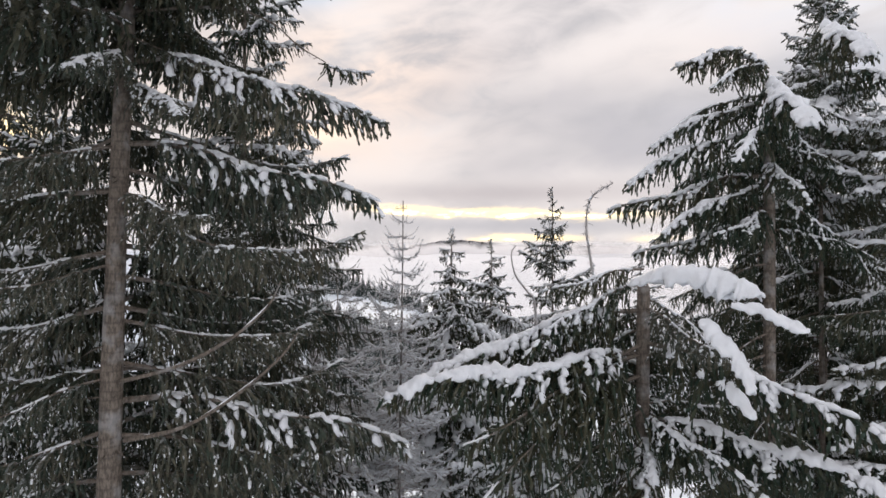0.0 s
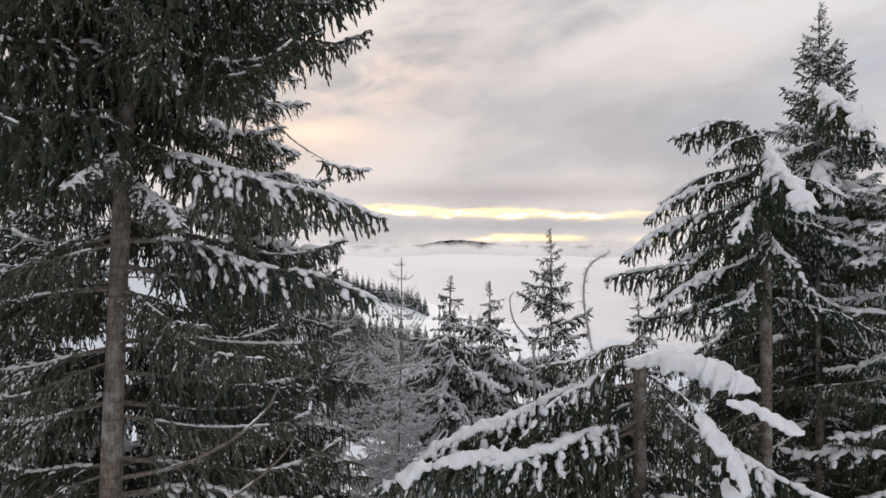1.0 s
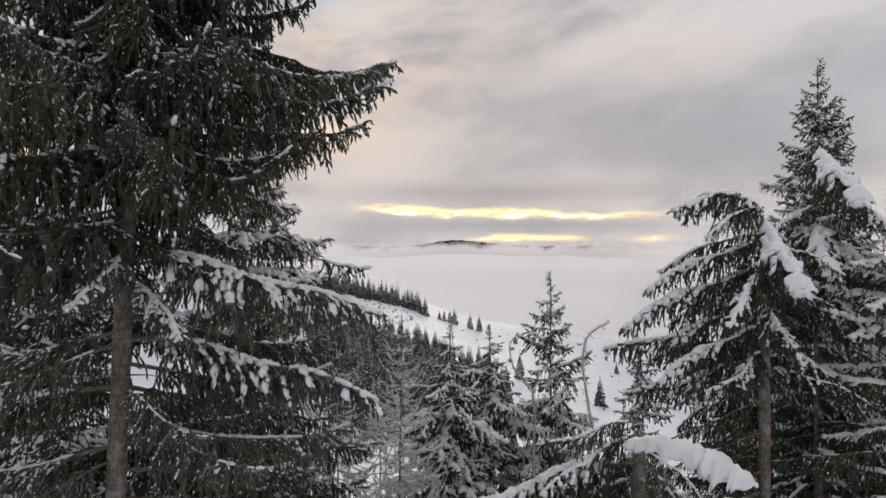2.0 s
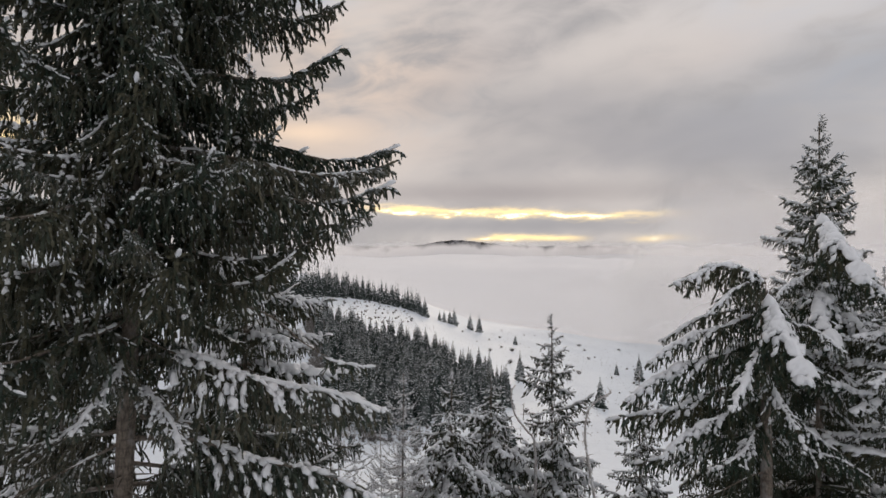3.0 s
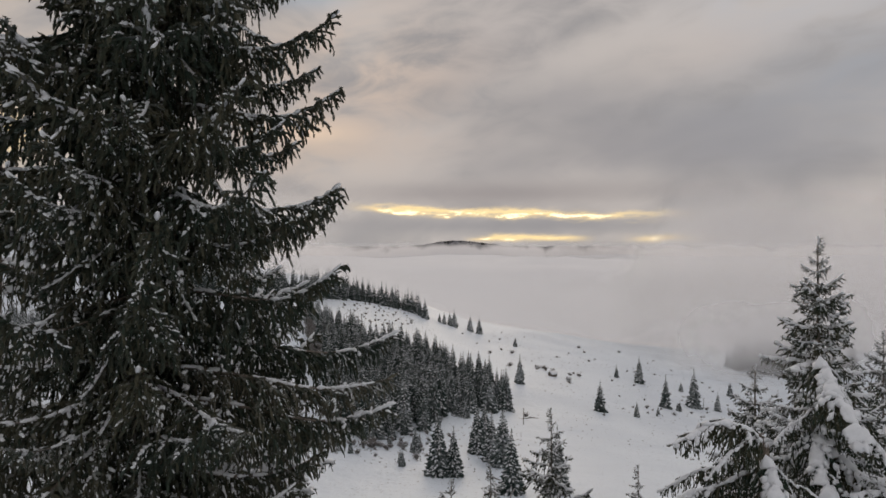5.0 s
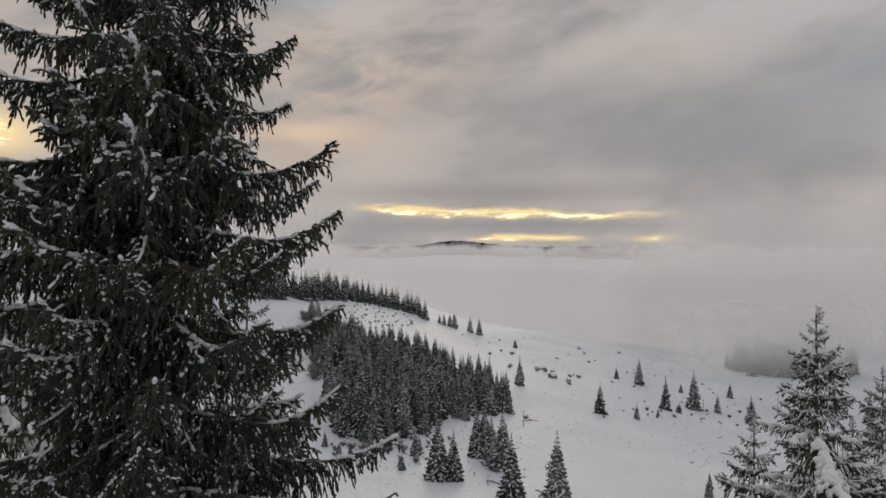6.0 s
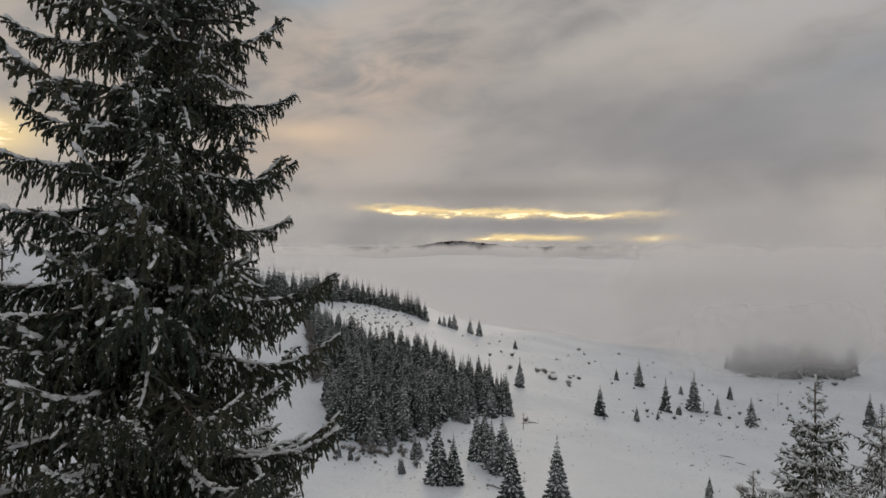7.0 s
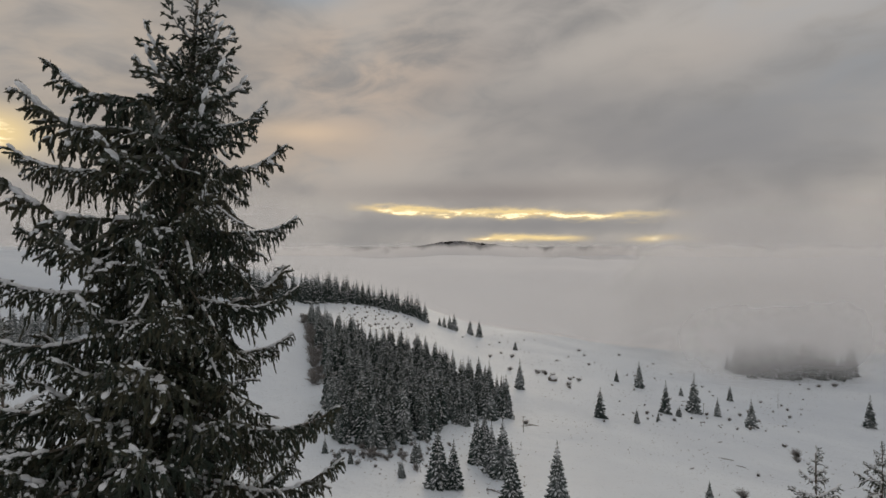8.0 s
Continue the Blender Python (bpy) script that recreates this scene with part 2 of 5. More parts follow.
def tube(shape, path, radii, sides=6, slot=0):
    rings = []
    for i, p in enumerate(path):
        d = np.asarray(path[min(i + 1, len(path) - 1)]) - np.asarray(path[max(i - 1, 0)])
        a = axes(d)
        angles = np.arange(sides) * 2 * math.pi / sides
        rings.append(np.asarray(p) + radii[i] * (np.cos(angles)[:, None] * a[1] + np.sin(angles)[:, None] * a[2]))
    faces = []
    for i in range(len(path) - 1):
        for k in range(sides):
            j = (k + 1) % sides
            faces.append((i * sides + k, i * sides + j, (i + 1) * sides + j, (i + 1) * sides + k))
    faces.append(tuple(range(sides))[::-1])
    faces.append(tuple((len(path) - 1) * sides + k for k in range(sides)))
    shape.add(np.concatenate(rings), faces, slot)


def needle_twig(rng, blades, rings):
    """A needled finger along x, length 1, radius in metres: a knobbly core and blades."""
    pts, faces = [], []
    turn = rng.uniform(0, 2)
    for x, r in rings:
        r *= rng.uniform(0.85, 1.15)
        for k in range(3):
            pts.append((x, r * math.cos(turn + k * 2.094), r * math.sin(turn + k * 2.094)))
        turn += 0.5
    for i in range(len(rings) - 1):
        for k in range(3):
            faces.append((3 * i + k, 3 * i + (k + 1) % 3, 3 * i + 3 + (k + 1) % 3, 3 * i + 3 + k))
    for b in range(blades):
        x, a = (b + rng.random()) / blades * 0.9, b * 2.4 + rng.uniform(-0.6, 0.6)
        c, s, n = math.cos(a), math.sin(a), len(pts)
        reach, wide = rng.uniform(0.024, 0.034), rng.uniform(0.006, 0.011)
        pts += [(x, 0.006 * c - wide * s, 0.006 * s + wide * c), (x + 0.05, 0.006 * c + wide * s, 0.006 * s - wide * c), (x + rng.uniform(0.12, 0.28), reach * c, reach * s)]
        faces.append((n, n + 1, n + 2))
    return np.array(pts), faces


def lump(rng, sides=5, rings=3):
    """A snow lump, length 1 along x, blunt and uneven, flat below."""
    pts, faces = [], []
    for i in range(rings):
        x = 0.08 + 0.84 * i / (rings - 1)
        w = (1 - 0.35 * abs(2 * x - 1) ** 2) * rng.uniform(0.8, 1.15)
        for k in range(sides):
            a, j = k * 2 * math.pi / sides + 0.3, rng.uniform(0.75, 1.2)
            pts.append((x + rng.uniform(-0.06, 0.06), w * j * math.cos(a), w * j * math.sin(a) * (1.0 if math.sin(a) > 0 else 0.45)))
    pts += [(-0.06, 0, 0.15), (1.06, 0, 0.05)]
    for i in range(rings - 1):
        for k in range(sides):
            j = (k + 1) % sides
            faces.append((i * sides + k, i * sides + j, (i + 1) * sides + j, (i + 1) * sides + k))
    for k in range(sides):
        j = (k + 1) % sides
        faces.append((rings * sides, j, k))
        faces.append((rings * sides + 1, (rings - 1) * sides + k, (rings - 1) * sides + j))
    return np.array(pts), faces


kit = random.Random(4)
FINGER, STUB = ((0.0, 0.012), (0.55, 0.021), (1.0, 0.006)), ((0.0, 0.017), (1.0, 0.009))
TWIGS = [needle_twig(kit, 4, FINGER) for _ in range(8)]
TWIGS_COARSE = [needle_twig(kit, 3, STUB) for _ in range(6)]
TWIGS_FINE = [needle_twig(kit, 8, FINGER) for _ in range(8)]
LUMPS = [lump(kit) for _ in range(14)]
SMALL_LUMPS = [lump(kit, 4, 2) for _ in range(14)]


def put(shape, piece, at, d, length, width=1.0, roll=0.0, slot=0, height=None):
    pts, faces = piece
    a = axes(d, roll)
    size = np.array((length, width, width if height is None else height))
    shape.add(np.asarray(at) + (pts * size) @ a, faces, slot)


def ridge_of_snow(cover, rng, axis, a, b, width, high):
    """A continuous rounded cushion along the limb from a to b."""
    n = max(3, int((b - a) * 16))
    path, radii = [], []
    for i in range(n + 1):
        s = i / n
        w = width * (math.sin(math.pi * min(1, max(0, 0.06 + 0.88 * s))) ** 0.5) * rng.uniform(0.65, 1.2)
        path.append(axis(a + (b - a) * s) + np.array((0, rng.uniform(-0.3, 0.3) * width, 0.3 * high * w / width)))
        radii.append(w)
    tube(cover, path, radii, 6)
    pts = cover.points[-1]
    for i, p in enumerate(path):
        ring = pts[i * 6:(i + 1) * 6]
        ring[:, 2] = p[2] + (ring[:, 2] - p[2]) * high / width * np.where(ring[:, 2] > p[2], 1.0, 0.4)


def finger_of_snow(cover, rng, path, width, dapple=False):
    """Snow lying in broken lumps along the top of a needled twig."""
    sides = 4 if dapple else 5
    pairs = list(zip(path, path[1:]))
    for p, q in pairs * 2 if dapple else pairs:
        if rng.random() < 0.22:
            continue
        p, d = np.asarray(p), np.asarray(q) - np.asarray(p)
        flat = np.array((-d[1], d[0], 0.0))
        flat /= np.linalg.norm(flat) + 1e-6
        a, b = rng.uniform(-0.1, 0.15), rng.uniform(0.7, 1.15)
        if dapple:
            a = rng.uniform(-0.05, 0.7)
            b = a + rng.uniform(0.2, 0.45)
        rings, faces = [], []
        side, big = rng.uniform(-0.4, 0.4) * width, width * rng.uniform(0.55, 1.35)
        for i in range(3):
            w = big * (0.55, 1.0, 0.6)[i] * rng.uniform(0.75, 1.25)
            c = p + d * (a + (b - a) * i / 2) + flat * (side + rng.uniform(-0.35, 0.35) * width)
            for k in range(sides):
                t = k * 2 * math.pi / sides + 0.3 + 0.4 * i
                up = math.sin(t) * w * (0.8 if math.sin(t) > 0 else 0.5)
                rings.append(c + flat * math.cos(t) * w * rng.uniform(0.8, 1.2) + np.array((0, 0, up + 0.011)))
        for i in range(2):
            for k in range(sides):
                j = (k + 1) % sides
                faces.append((i * sides + k, i * sides + j, (i + 1) * sides + j, (i + 1) * sides + k))
        faces.append(tuple(range(sides))[::-1])
        faces.append(tuple(2 * sides + k for k in range(sides)))
        cover.add(rings, faces)


def mantle_of_snow(cover, seed, axis, a, b, width, high, droop=0.8):
    """A thick cushion bent over the limb from a to b, its rim scalloped and hanging in tongues."""
    long = np.linalg.norm(axis(b) - axis(a))
    n, sides = max(8, int(long / 0.022)), 18
    pts, faces = [], []
    for i in range(n + 1):
        s = i / n
        p, d = axis(a + (b - a) * s), axis(min(1.0, a + (b - a) * s + 0.02)) - axis(max(0.0, a + (b - a) * s - 0.02))
        flat = np.array((-d[1], d[0], 0.0))
        flat /= np.linalg.norm(flat) + 1e-6
        body = math.sin(math.pi * (0.04 + 0.92 * s)) ** 0.45
        for k in range(sides):
            t = k * 2 * math.pi / sides
            c, u = math.cos(t), math.sin(t)
            tongue = 1 + 0.6 * noise.noise((s * long * 7.5, 9.0 if c > 0 else -9.0, seed)) + 0.4 * noise.noise((s * long * 17, 5.0 if c > 0 else -5.0, seed))
            out = width * body * c * max(0.25, tongue)
            lump = 1 + 0.45 * noise.noise((s * long * 5, c * 1.2, seed + 3)) + 0.22 * noise.noise((s * long * 13, c * 3, seed))
            up = high * body * lump * u * (1.0 if u > 0 else 0.3) - droop * out * out / max(width, 0.02) * 0.6
            q = p + flat * out + np.array((0, 0, up + 0.015))
            fine = noise.noise((q * 11 + seed).tolist()) * 0.05 + noise.noise((q * 26 + seed).tolist()) * 0.02
            pts.append(q + (flat * c + np.array((0, 0, u))) * fine * min(1.0, width / 0.1))
    for i in range(n):
        for k in range(sides):
            j = (k + 1) % sides
            faces.append((i * sides + k, i * sides + j, (i + 1) * sides + j, (i + 1) * sides + k))
    faces.append(tuple(range(sides))[::-1])
    faces.append(tuple(n * sides + k for k in range(sides)))
    cover.add(pts, faces)


def bough(name, seed, length, bend, spread=0.40, hang=1.0, density=1.0, snow=0.5, pad=0.0, needles=NEEDLES, fine=1, bare=0.12):
    """Two meshes of one spruce bough along x: the wood with its needled twigs, and the snow on it.
    bend: slope at the trunk, sag, lift of the tip."""
    rng = random.Random(seed)
    wood, cover = Shape(), Shape()
    twigs = (TWIGS_COARSE, TWIGS, TWIGS_FINE)[int(fine)]
    lumps = LUMPS if fine else SMALL_LUMPS
    rise, sag, lift = bend
    wave = rng.uniform(0, 6)

    def axis(s):
        return np.array((length * s * (1 - 0.06 * sag * s), length * (0.035 + 0.03 * (pad > 0)) * math.sin(wave + 4 * s) * s, length * (rise * s - sag * s * s + lift * s ** 4 + (0.045 if pad else 0.02) * math.sin(2 * wave + 8.5 * s) * s * (1 - s) * 2)))

    def strand(q, lean, long):
        """Needled twigs strung one under the other."""
        d = np.array((0, 0, -1.0)) + lean + np.array((rng.uniform(-0.2, 0.2), rng.uniform(-0.2, 0.2), 0))
        while long > 0.04:
            d = d / np.linalg.norm(d)
            bit = min(long, rng.uniform(0.07, 0.12) if fine else rng.uniform(0.1, 0.16))
            put(wood, rng.choice(twigs), q, d, bit * 1.12, rng.uniform(0.5, 0.85), rng.uniform(0, 6), 1)
            if rng.random() < (0.14 if pad else 0.5 * snow):
                w = rng.uniform(0.007, 0.014)
                put(cover, rng.choice(SMALL_LUMPS), q + np.array((rng.uniform(-0.008, 0.008), rng.uniform(-0.012, 0.012), 0.008)), d + np.array((0, 0, 0.35)), bit * rng.uniform(0.25, 0.6), w, rng.uniform(-1, 1), 0, w)
            q = q + d * bit
            long -= bit
            d = d + np.array((rng.uniform(-0.45, 0.45), rng.uniform(-0.45, 0.45), -0.3))

    steps = [axis(i / 7) for i in range(8)]
    tube(wood, steps, [0.004 + 0.0095 * length * (1 - i / 7.3) for i in range(8)], 4, 0)
    count = int(length / 0.07 * density)
    for i in range(count):
        s = bare + (1 - bare) * (i + rng.random() * 0.8) / count
        p, ahead = axis(s), axis(min(1, s + 0.03)) - axis(max(0, s - 0.03))
        ahead /= np.linalg.norm(ahead)
        flat = np.array((-ahead[1], ahead[0], 0.0))
        side = 1 if i % 2 else -1
        reach = min(0.7, spread * length * (1 - s) ** 0.75 * min(1, 0.35 + 3.2 * (s - bare))) * rng.uniform(0.45, 1.2) + rng.uniform(0.05, 0.12)
        angle = radians(rng.uniform(38, 74)) * (0.6 + 0.4 * (1 - s))
        angle *= rng.uniform(0.5, 1.35)
        d = ahead * math.cos(angle) + side * flat * math.sin(angle) + np.array((0, 0, rng.uniform(-0.5, 0.2)))
        q, spent, dd = p.copy(), 0.0, d.copy()
        joints = []
        while spent < reach:
            part_len = min(0.115 if fine else 0.15, reach - spent + 0.03)
            dd = dd / np.linalg.norm(dd)
            put(wood, rng.choice(twigs), q, dd, part_len * 1.15, rng.uniform(0.7, 1.05), rng.uniform(0, 6), 1)
            joints.append((q.copy(), dd.copy(), part_len))
            q = q + dd * part_len
            spent += part_len
            dd = dd + np.array((rng.uniform(-0.38, 0.38), rng.uniform(-0.38, 0.38), -0.16 - 0.3 * rng.random() - 0.15 * (pad > 0)))
        drift = noise.noise((s * length * 1.7, 0.6 * side, seed * 1.37)) * 0.9 + 0.5
        laden = drift + rng.uniform(-0.4, 0.4) < snow * 0.82
        heap = rng.uniform(0.016, 0.027) * (0.55 + 0.6 * snow) * (1.35 if pad else 1.15)
        for q0, d0, l0 in joints:
            # short fingers to both sides, and hanging twigs below
            if rng.random() < 0.7:
                out = d0 * 0.7 + np.cross(d0, (0, 0, 1)) * rng.choice((-1, 1)) * rng.uniform(0.5, 1.0) + np.array((0, 0, rng.uniform(-0.5, 0.25)))
                out /= np.linalg.norm(out)
                q1, l1 = q0 + d0 * l0 * rng.random(), rng.uniform(0.05, 0.10)
                put(wood, rng.choice(twigs), q1, out, l1, 1.0, rng.uniform(0, 6), 1)
                if laden and rng.random() < 0.8:
                    w = heap * rng.uniform(0.5, 1.0)
                    put(cover, rng.choice(lumps), q1 + out * 0.01 + np.array((0, 0, 0.012)), out, l1 * rng.uniform(0.35, 0.9), w, rng.uniform(-0.4, 0.4), 0, w * rng.uniform(0.7, 1.0))
            for _ in range(2):
                if rng.random() < 0.66 * min(1.0, hang):
                    strand(q0 + d0 * l0 * rng.random(), d0 * rng.uniform(0.05, 0.8), rng.uniform(0.06, 0.30) * hang * (0.3 + 0.7 * min(1.0, 1.5 * (1 - s))))
        if laden and joints:
            trail = [j[0] for j in joints] + [joints[-1][0] + joints[-1][1] * joints[-1][2]]
            finger_of_snow(cover, rng, trail, heap * rng.uniform(0.7, 1.2) * (1.0 + 10 * pad if pad else 0.85), pad == 0)
        if laden:
            w = rng.uniform(0.016, 0.03) * (0.7 + 0.7 * snow)
            put(cover, rng.choice(lumps), p + np.array((0, 0, 0.006 + 0.004 * length * (1 - s))), ahead, rng.uniform(0.05, 0.12), w, 0, 0, w)
        if rng.random() < 0.85 * hang:
            strand(p, ahead * rng.uniform(0, 0.3) + side * flat * rng.uniform(0, 0.35), (0.08 + rng.uniform(0.2, 0.62) * (1 - s) ** 0.8) * hang * min(1.0, 0.4 + 0.4 * length))
        if laden:
            w = rng.uniform(0.016, 0.03) * (0.7 + 0.7 * snow)
            put(cover, rng.choice(lumps), p + np.array((0, 0, 0.006 + 0.004 * length * (1 - s))), ahead, rng.uniform(0.09, 0.16), w, 0, 0, w)
    at, long_pad = bare + 0.05, pad and length > 3
    while at < 0.93:
        run = rng.uniform(0.12, 0.3) * (1.6 if long_pad else 0.75 if pad else 1.0)
        if rng.random() < (snow + 0.1 if pad > 0.05 else 0.5 if pad else 0.18):
            if pad:
                w = pad * rng.uniform(0.8, 1.2)
                shift = np.array((0, rng.uniform(-0.7, 0.7) * w, 0)) * (0 if long_pad else 1)
                mantle_of_snow(cover, seed + at * 31, lambda v: axis(v) + shift, at, min(0.97, at + run * 1.15), w * rng.uniform(1.1, 1.7), w)
            else:
                w = (0.010 + 0.003 * length) * rng.uniform(0.75, 1.15)
                ridge_of_snow(cover, rng, axis, at, min(0.97, at + run), w, w * 0.9)
        at += run * rng.uniform(0.8, 1.3 if long_pad else 1.6)
    put(wood, rng.choice(twigs), axis(0.96), axis(1) - axis(0.94), 0.10, 1.0, 0, 1)
    if cover.count == 0:
        put(cover, LUMPS[0], axis(0.5), axis(0.55) - axis(0.5), 0.1, 0.02, 0, 0, 0.02)
    return wood.mesh(name, (BARK, needles), False), cover.mesh(name + "_snow", (SNOW,)), length, bend


def bare_bough(name, seed, length, bend, snow=0.9):
    rng = random.Random(seed)
    wood, cover = Shape(), Shape()
    rise, sag, lift = bend

    def axis(s):
        return np.array((length * s, length * 0.05 * math.sin(seed + 5 * s) * s, length * (rise * s - sag * s * s + lift * s ** 3)))

    tube(wood, [axis(i / 8) for i in range(9)], [0.005 + 0.009 * length * (1 - i / 8.3) for i in range(9)], 5)
    for i in range(int(length / 0.04)):
        s = 0.1 + 0.9 * rng.random()
        p, ahead = axis(s), axis(min(1, s + 0.04)) - axis(s - 0.04)
        ahead /= np.linalg.norm(ahead)
        d = ahead * 0.8 + np.array((-ahead[1], ahead[0], 0)) * rng.choice((-1, 1)) * rng.uniform(0.3, 0.9) + np.array((0, 0, rng.uniform(-0.5, 0.35)))
        reach = rng.uniform(0.08, 0.38) * (1.1 - s * 0.7)
        mid = p + d * reach * 0.5 + np.array((0, 0, -0.02))
        tube(wood, [p, mid, p + d * reach + np.array((0, 0, -0.05 * rng.random()))], [0.008, 0.006, 0.003], 3)
        if rng.random() < snow:
            put(cover, rng.choice(SMALL_LUMPS), p, d, reach * 0.85, 0.02, 0, 0, 0.02)
        if rng.random() < snow:
            put(cover, rng.choice(LUMPS), p + np.array((0, 0, 0.006)), ahead, rng.uniform(0.06, 0.14), 0.014, 0, 0, 0.016)
    return wood.mesh(name, (BARK_FROSTED,)), cover.mesh(name + "_snow", (SNOW,)), length


def part(name, me, parent, m=None, label=""):
    ob = new(name, me)
    ob.parent = parent
    if m is not None:
        ob.matrix_basis = m
    if label:
        ob["label"] = label
    return ob


def trunk_mesh(name, height, radius, top_radius, lean=(0.0, 0.0), crook=0.02, material=BARK, sides=12, seed=0, ragged=False, bow=0.0):
    rng = random.Random(seed)
    shape = Shape()
    n = max(8, int(height / 0.55))
    path, radii = [], []
    for i in range(n + 1):
        s = i / n
        path.append((lean[0] * s * height + bow * (s * height) ** 2 + crook * math.sin(2.3 * s * 3 + seed), lean[1] * s * height + crook * math.cos(1.7 * s * 3 + seed), s * height))
        flare = 1 + 0.6 * math.exp(-s * height / 0.35)
        radii.append((radius + (top_radius - radius) * s ** 0.9) * flare * rng.uniform(0.97, 1.03))
    tube(shape, path, radii, sides)
    # stubs of dead twigs and knots
    for _ in range(int(height * 3)):
        s = rng.uniform(0.15, 0.9)
        i = int(s * n)
        a = rng.uniform(0, 6.28)
        d = np.array((math.cos(a), math.sin(a), rng.uniform(-0.3, 0.2)))
        p = np.array(path[i]) + d * radii[i] * 0.8
        reach = rng.uniform(0.04, 0.35)
        tube(shape, [p, p + d * reach * 0.6, p + d * reach + np.array((0, 0, -0.03))], [0.009, 0.006, 0.002], 4)
    if ragged:
        for k in range(5):
            p = np.array(path[-1]) + np.array((rng.uniform(-1, 1), rng.uniform(-1, 1), 0)) * top_radius * 0.6
            tube(shape, [p - np.array((0, 0, 0.1)), p + np.array((0, 0, rng.uniform(0.05, 0.16)))], [top_radius * 0.4, 0.004], 4)
    me = shape.mesh(name, (material,))
    return me, lambda z: (lean[0] * z + bow * z * z + crook * math.sin(2.3 * z / height * 3 + seed), lean[1] * z + crook * math.cos(1.7 * z / height * 3 + seed), z)


def hang_on(tree, centre, z, azimuth, length, variant, pitch=0.0, roll=0.0, deep=1.0):
    """One bough on the trunk; azimuth 0 points along x, 90 along y."""
    wood, cover, own = variant[:3]
    k = length / own
    m = Matrix.Translation(centre(z)) @ Euler((0, 0, radians(azimuth))).to_matrix().to_4x4() @ Euler((radians(roll), radians(-pitch), 0)).to_matrix().to_4x4()
    b = part("branch", wood, tree, m @ Matrix.Diagonal((k, k * deep, k, 1)))
    tagged(part("snow", cover, b), kind="stuff")
    return b


def reach_to(tree, centre, tip, variant):
    """One bough set so that its tip comes to the given place."""
    rise, sag, lift = variant[3]
    z = tip[2]
    for _ in range(5):
        x0, y0, _ = centre(z)
        length = math.hypot(tip[0] - x0, tip[1] - y0) / (1 - 0.06 * sag)
        z = tip[2] - length * (rise - sag + lift)
    return hang_on(tree, centre, z, math.degrees(math.atan2(tip[1] - y0, tip[0] - x0)), length, variant)


def spruce(label, at, height, radius, reach, boughs, seed, crown_from=0.1, lean=(0, 0), gap=0.42, per=5, top=None, explicit=(), power=0.72, skip=None, top_radius=0.012, pitch_top=24, ragged=False, group="", most=2.6, wild=0.0, low=-99.0, inner=None, thin=3.0, bow=0.0, tips=()):
    """A spruce with its own trunk and boughs. boughs: variants from the crown's foot to its tip. reach: bough length 1 m under the tip."""
    rng = random.Random(seed)
    tree = tagged(new("spruce_tree"), label, "tree", group)
    tree.location = at
    me, centre = trunk_mesh("trunk", height, radius, top_radius, lean, 0.03, BARK, 12, seed, ragged, bow)
    part("trunk", me, tree)
    tip = top if top else height
    z, turn = crown_from * height, rng.uniform(0, 360)
    while z < height - 0.12:
        under = max(0.12, tip - z)
        n = per if under > 0.8 else 4
        for k in range(n):
            a = (turn + k * 360 / n + rng.uniform(-18, 18)) % 360
            zz = z + rng.uniform(-0.07 - 0.15 * wild, 0.07 + 0.15 * wild) * min(1, under)
            length = min(most, reach * under ** power) * rng.uniform(0.72 - 0.25 * wild, 1.08 + 0.08 * wild)
            if zz + at[2] < low or (skip and skip(zz, a, length)):
                continue
            level = (1 - under / (tip * (1 - crown_from))) * len(boughs) - 0.5
            fit = min(range(len(boughs)), key=lambda i: abs(math.log(length / boughs[i][0][2])) + 0.16 * abs(i - level) + rng.uniform(0, 0.12))
            hang_on(tree, centre, min(zz, height - 0.03), a, length, rng.choice(boughs[fit]), pitch_top * max(0, 1 - under / 4.0) + rng.uniform(-6 - 14 * wild, 5 + 8 * wild), rng.uniform(-8 - 10 * wild, 8 + 10 * wild))
        for k in range((7 if z + at[2] > 14.5 else 3) if inner and under > 0.7 else 0):
            a = rng.uniform(0, 360)
            if zz + at[2] > low and not (skip and zz + at[2] < 12.0):
                hang_on(tree, centre, z + rng.uniform(-0.2, 0.2), a, min(1.25, 0.2 + 0.35 * under) * rng.uniform(0.7, 1.0), rng.choice(inner), rng.uniform(-38, -8), rng.uniform(-15, 15))
        turn += 360 / n * 0.5 + rng.uniform(-10, 10)
        z += gap * (0.5 + 0.5 * min(1, under / thin)) * rng.uniform(0.85, 1.15)
    z = 2.2
    while z < low - at[2] - 0.2:
        for k in range(1):
            hang_on(tree, centre, z + rng.uniform(-0.3, 0.3), rng.uniform(0, 360), min(most, 2.2) * rng.uniform(0.6, 1.0), rng.choice(LOWER), rng.uniform(-22, -4))
        z += 1.1
    for zz, a, length, kind, pitch in explicit:
        hang_on(tree, centre, zz, a, length, kind, pitch)
    for x, y, z, kind in tips:
        reach_to(tree, centre, (x - at[0], y - at[1], z - at[2]), kind)
    if not ragged:
        hang_on(tree, centre, height - 0.25, rng.uniform(0, 360), 0.35, boughs[-1][0], 82)
    return tree, centre


# ---- ground ----
def step(a, b, t):
    t = min(1.0, max(0.0, (t - a) / (b - a)))
    return t * t * (3 - 2 * t)


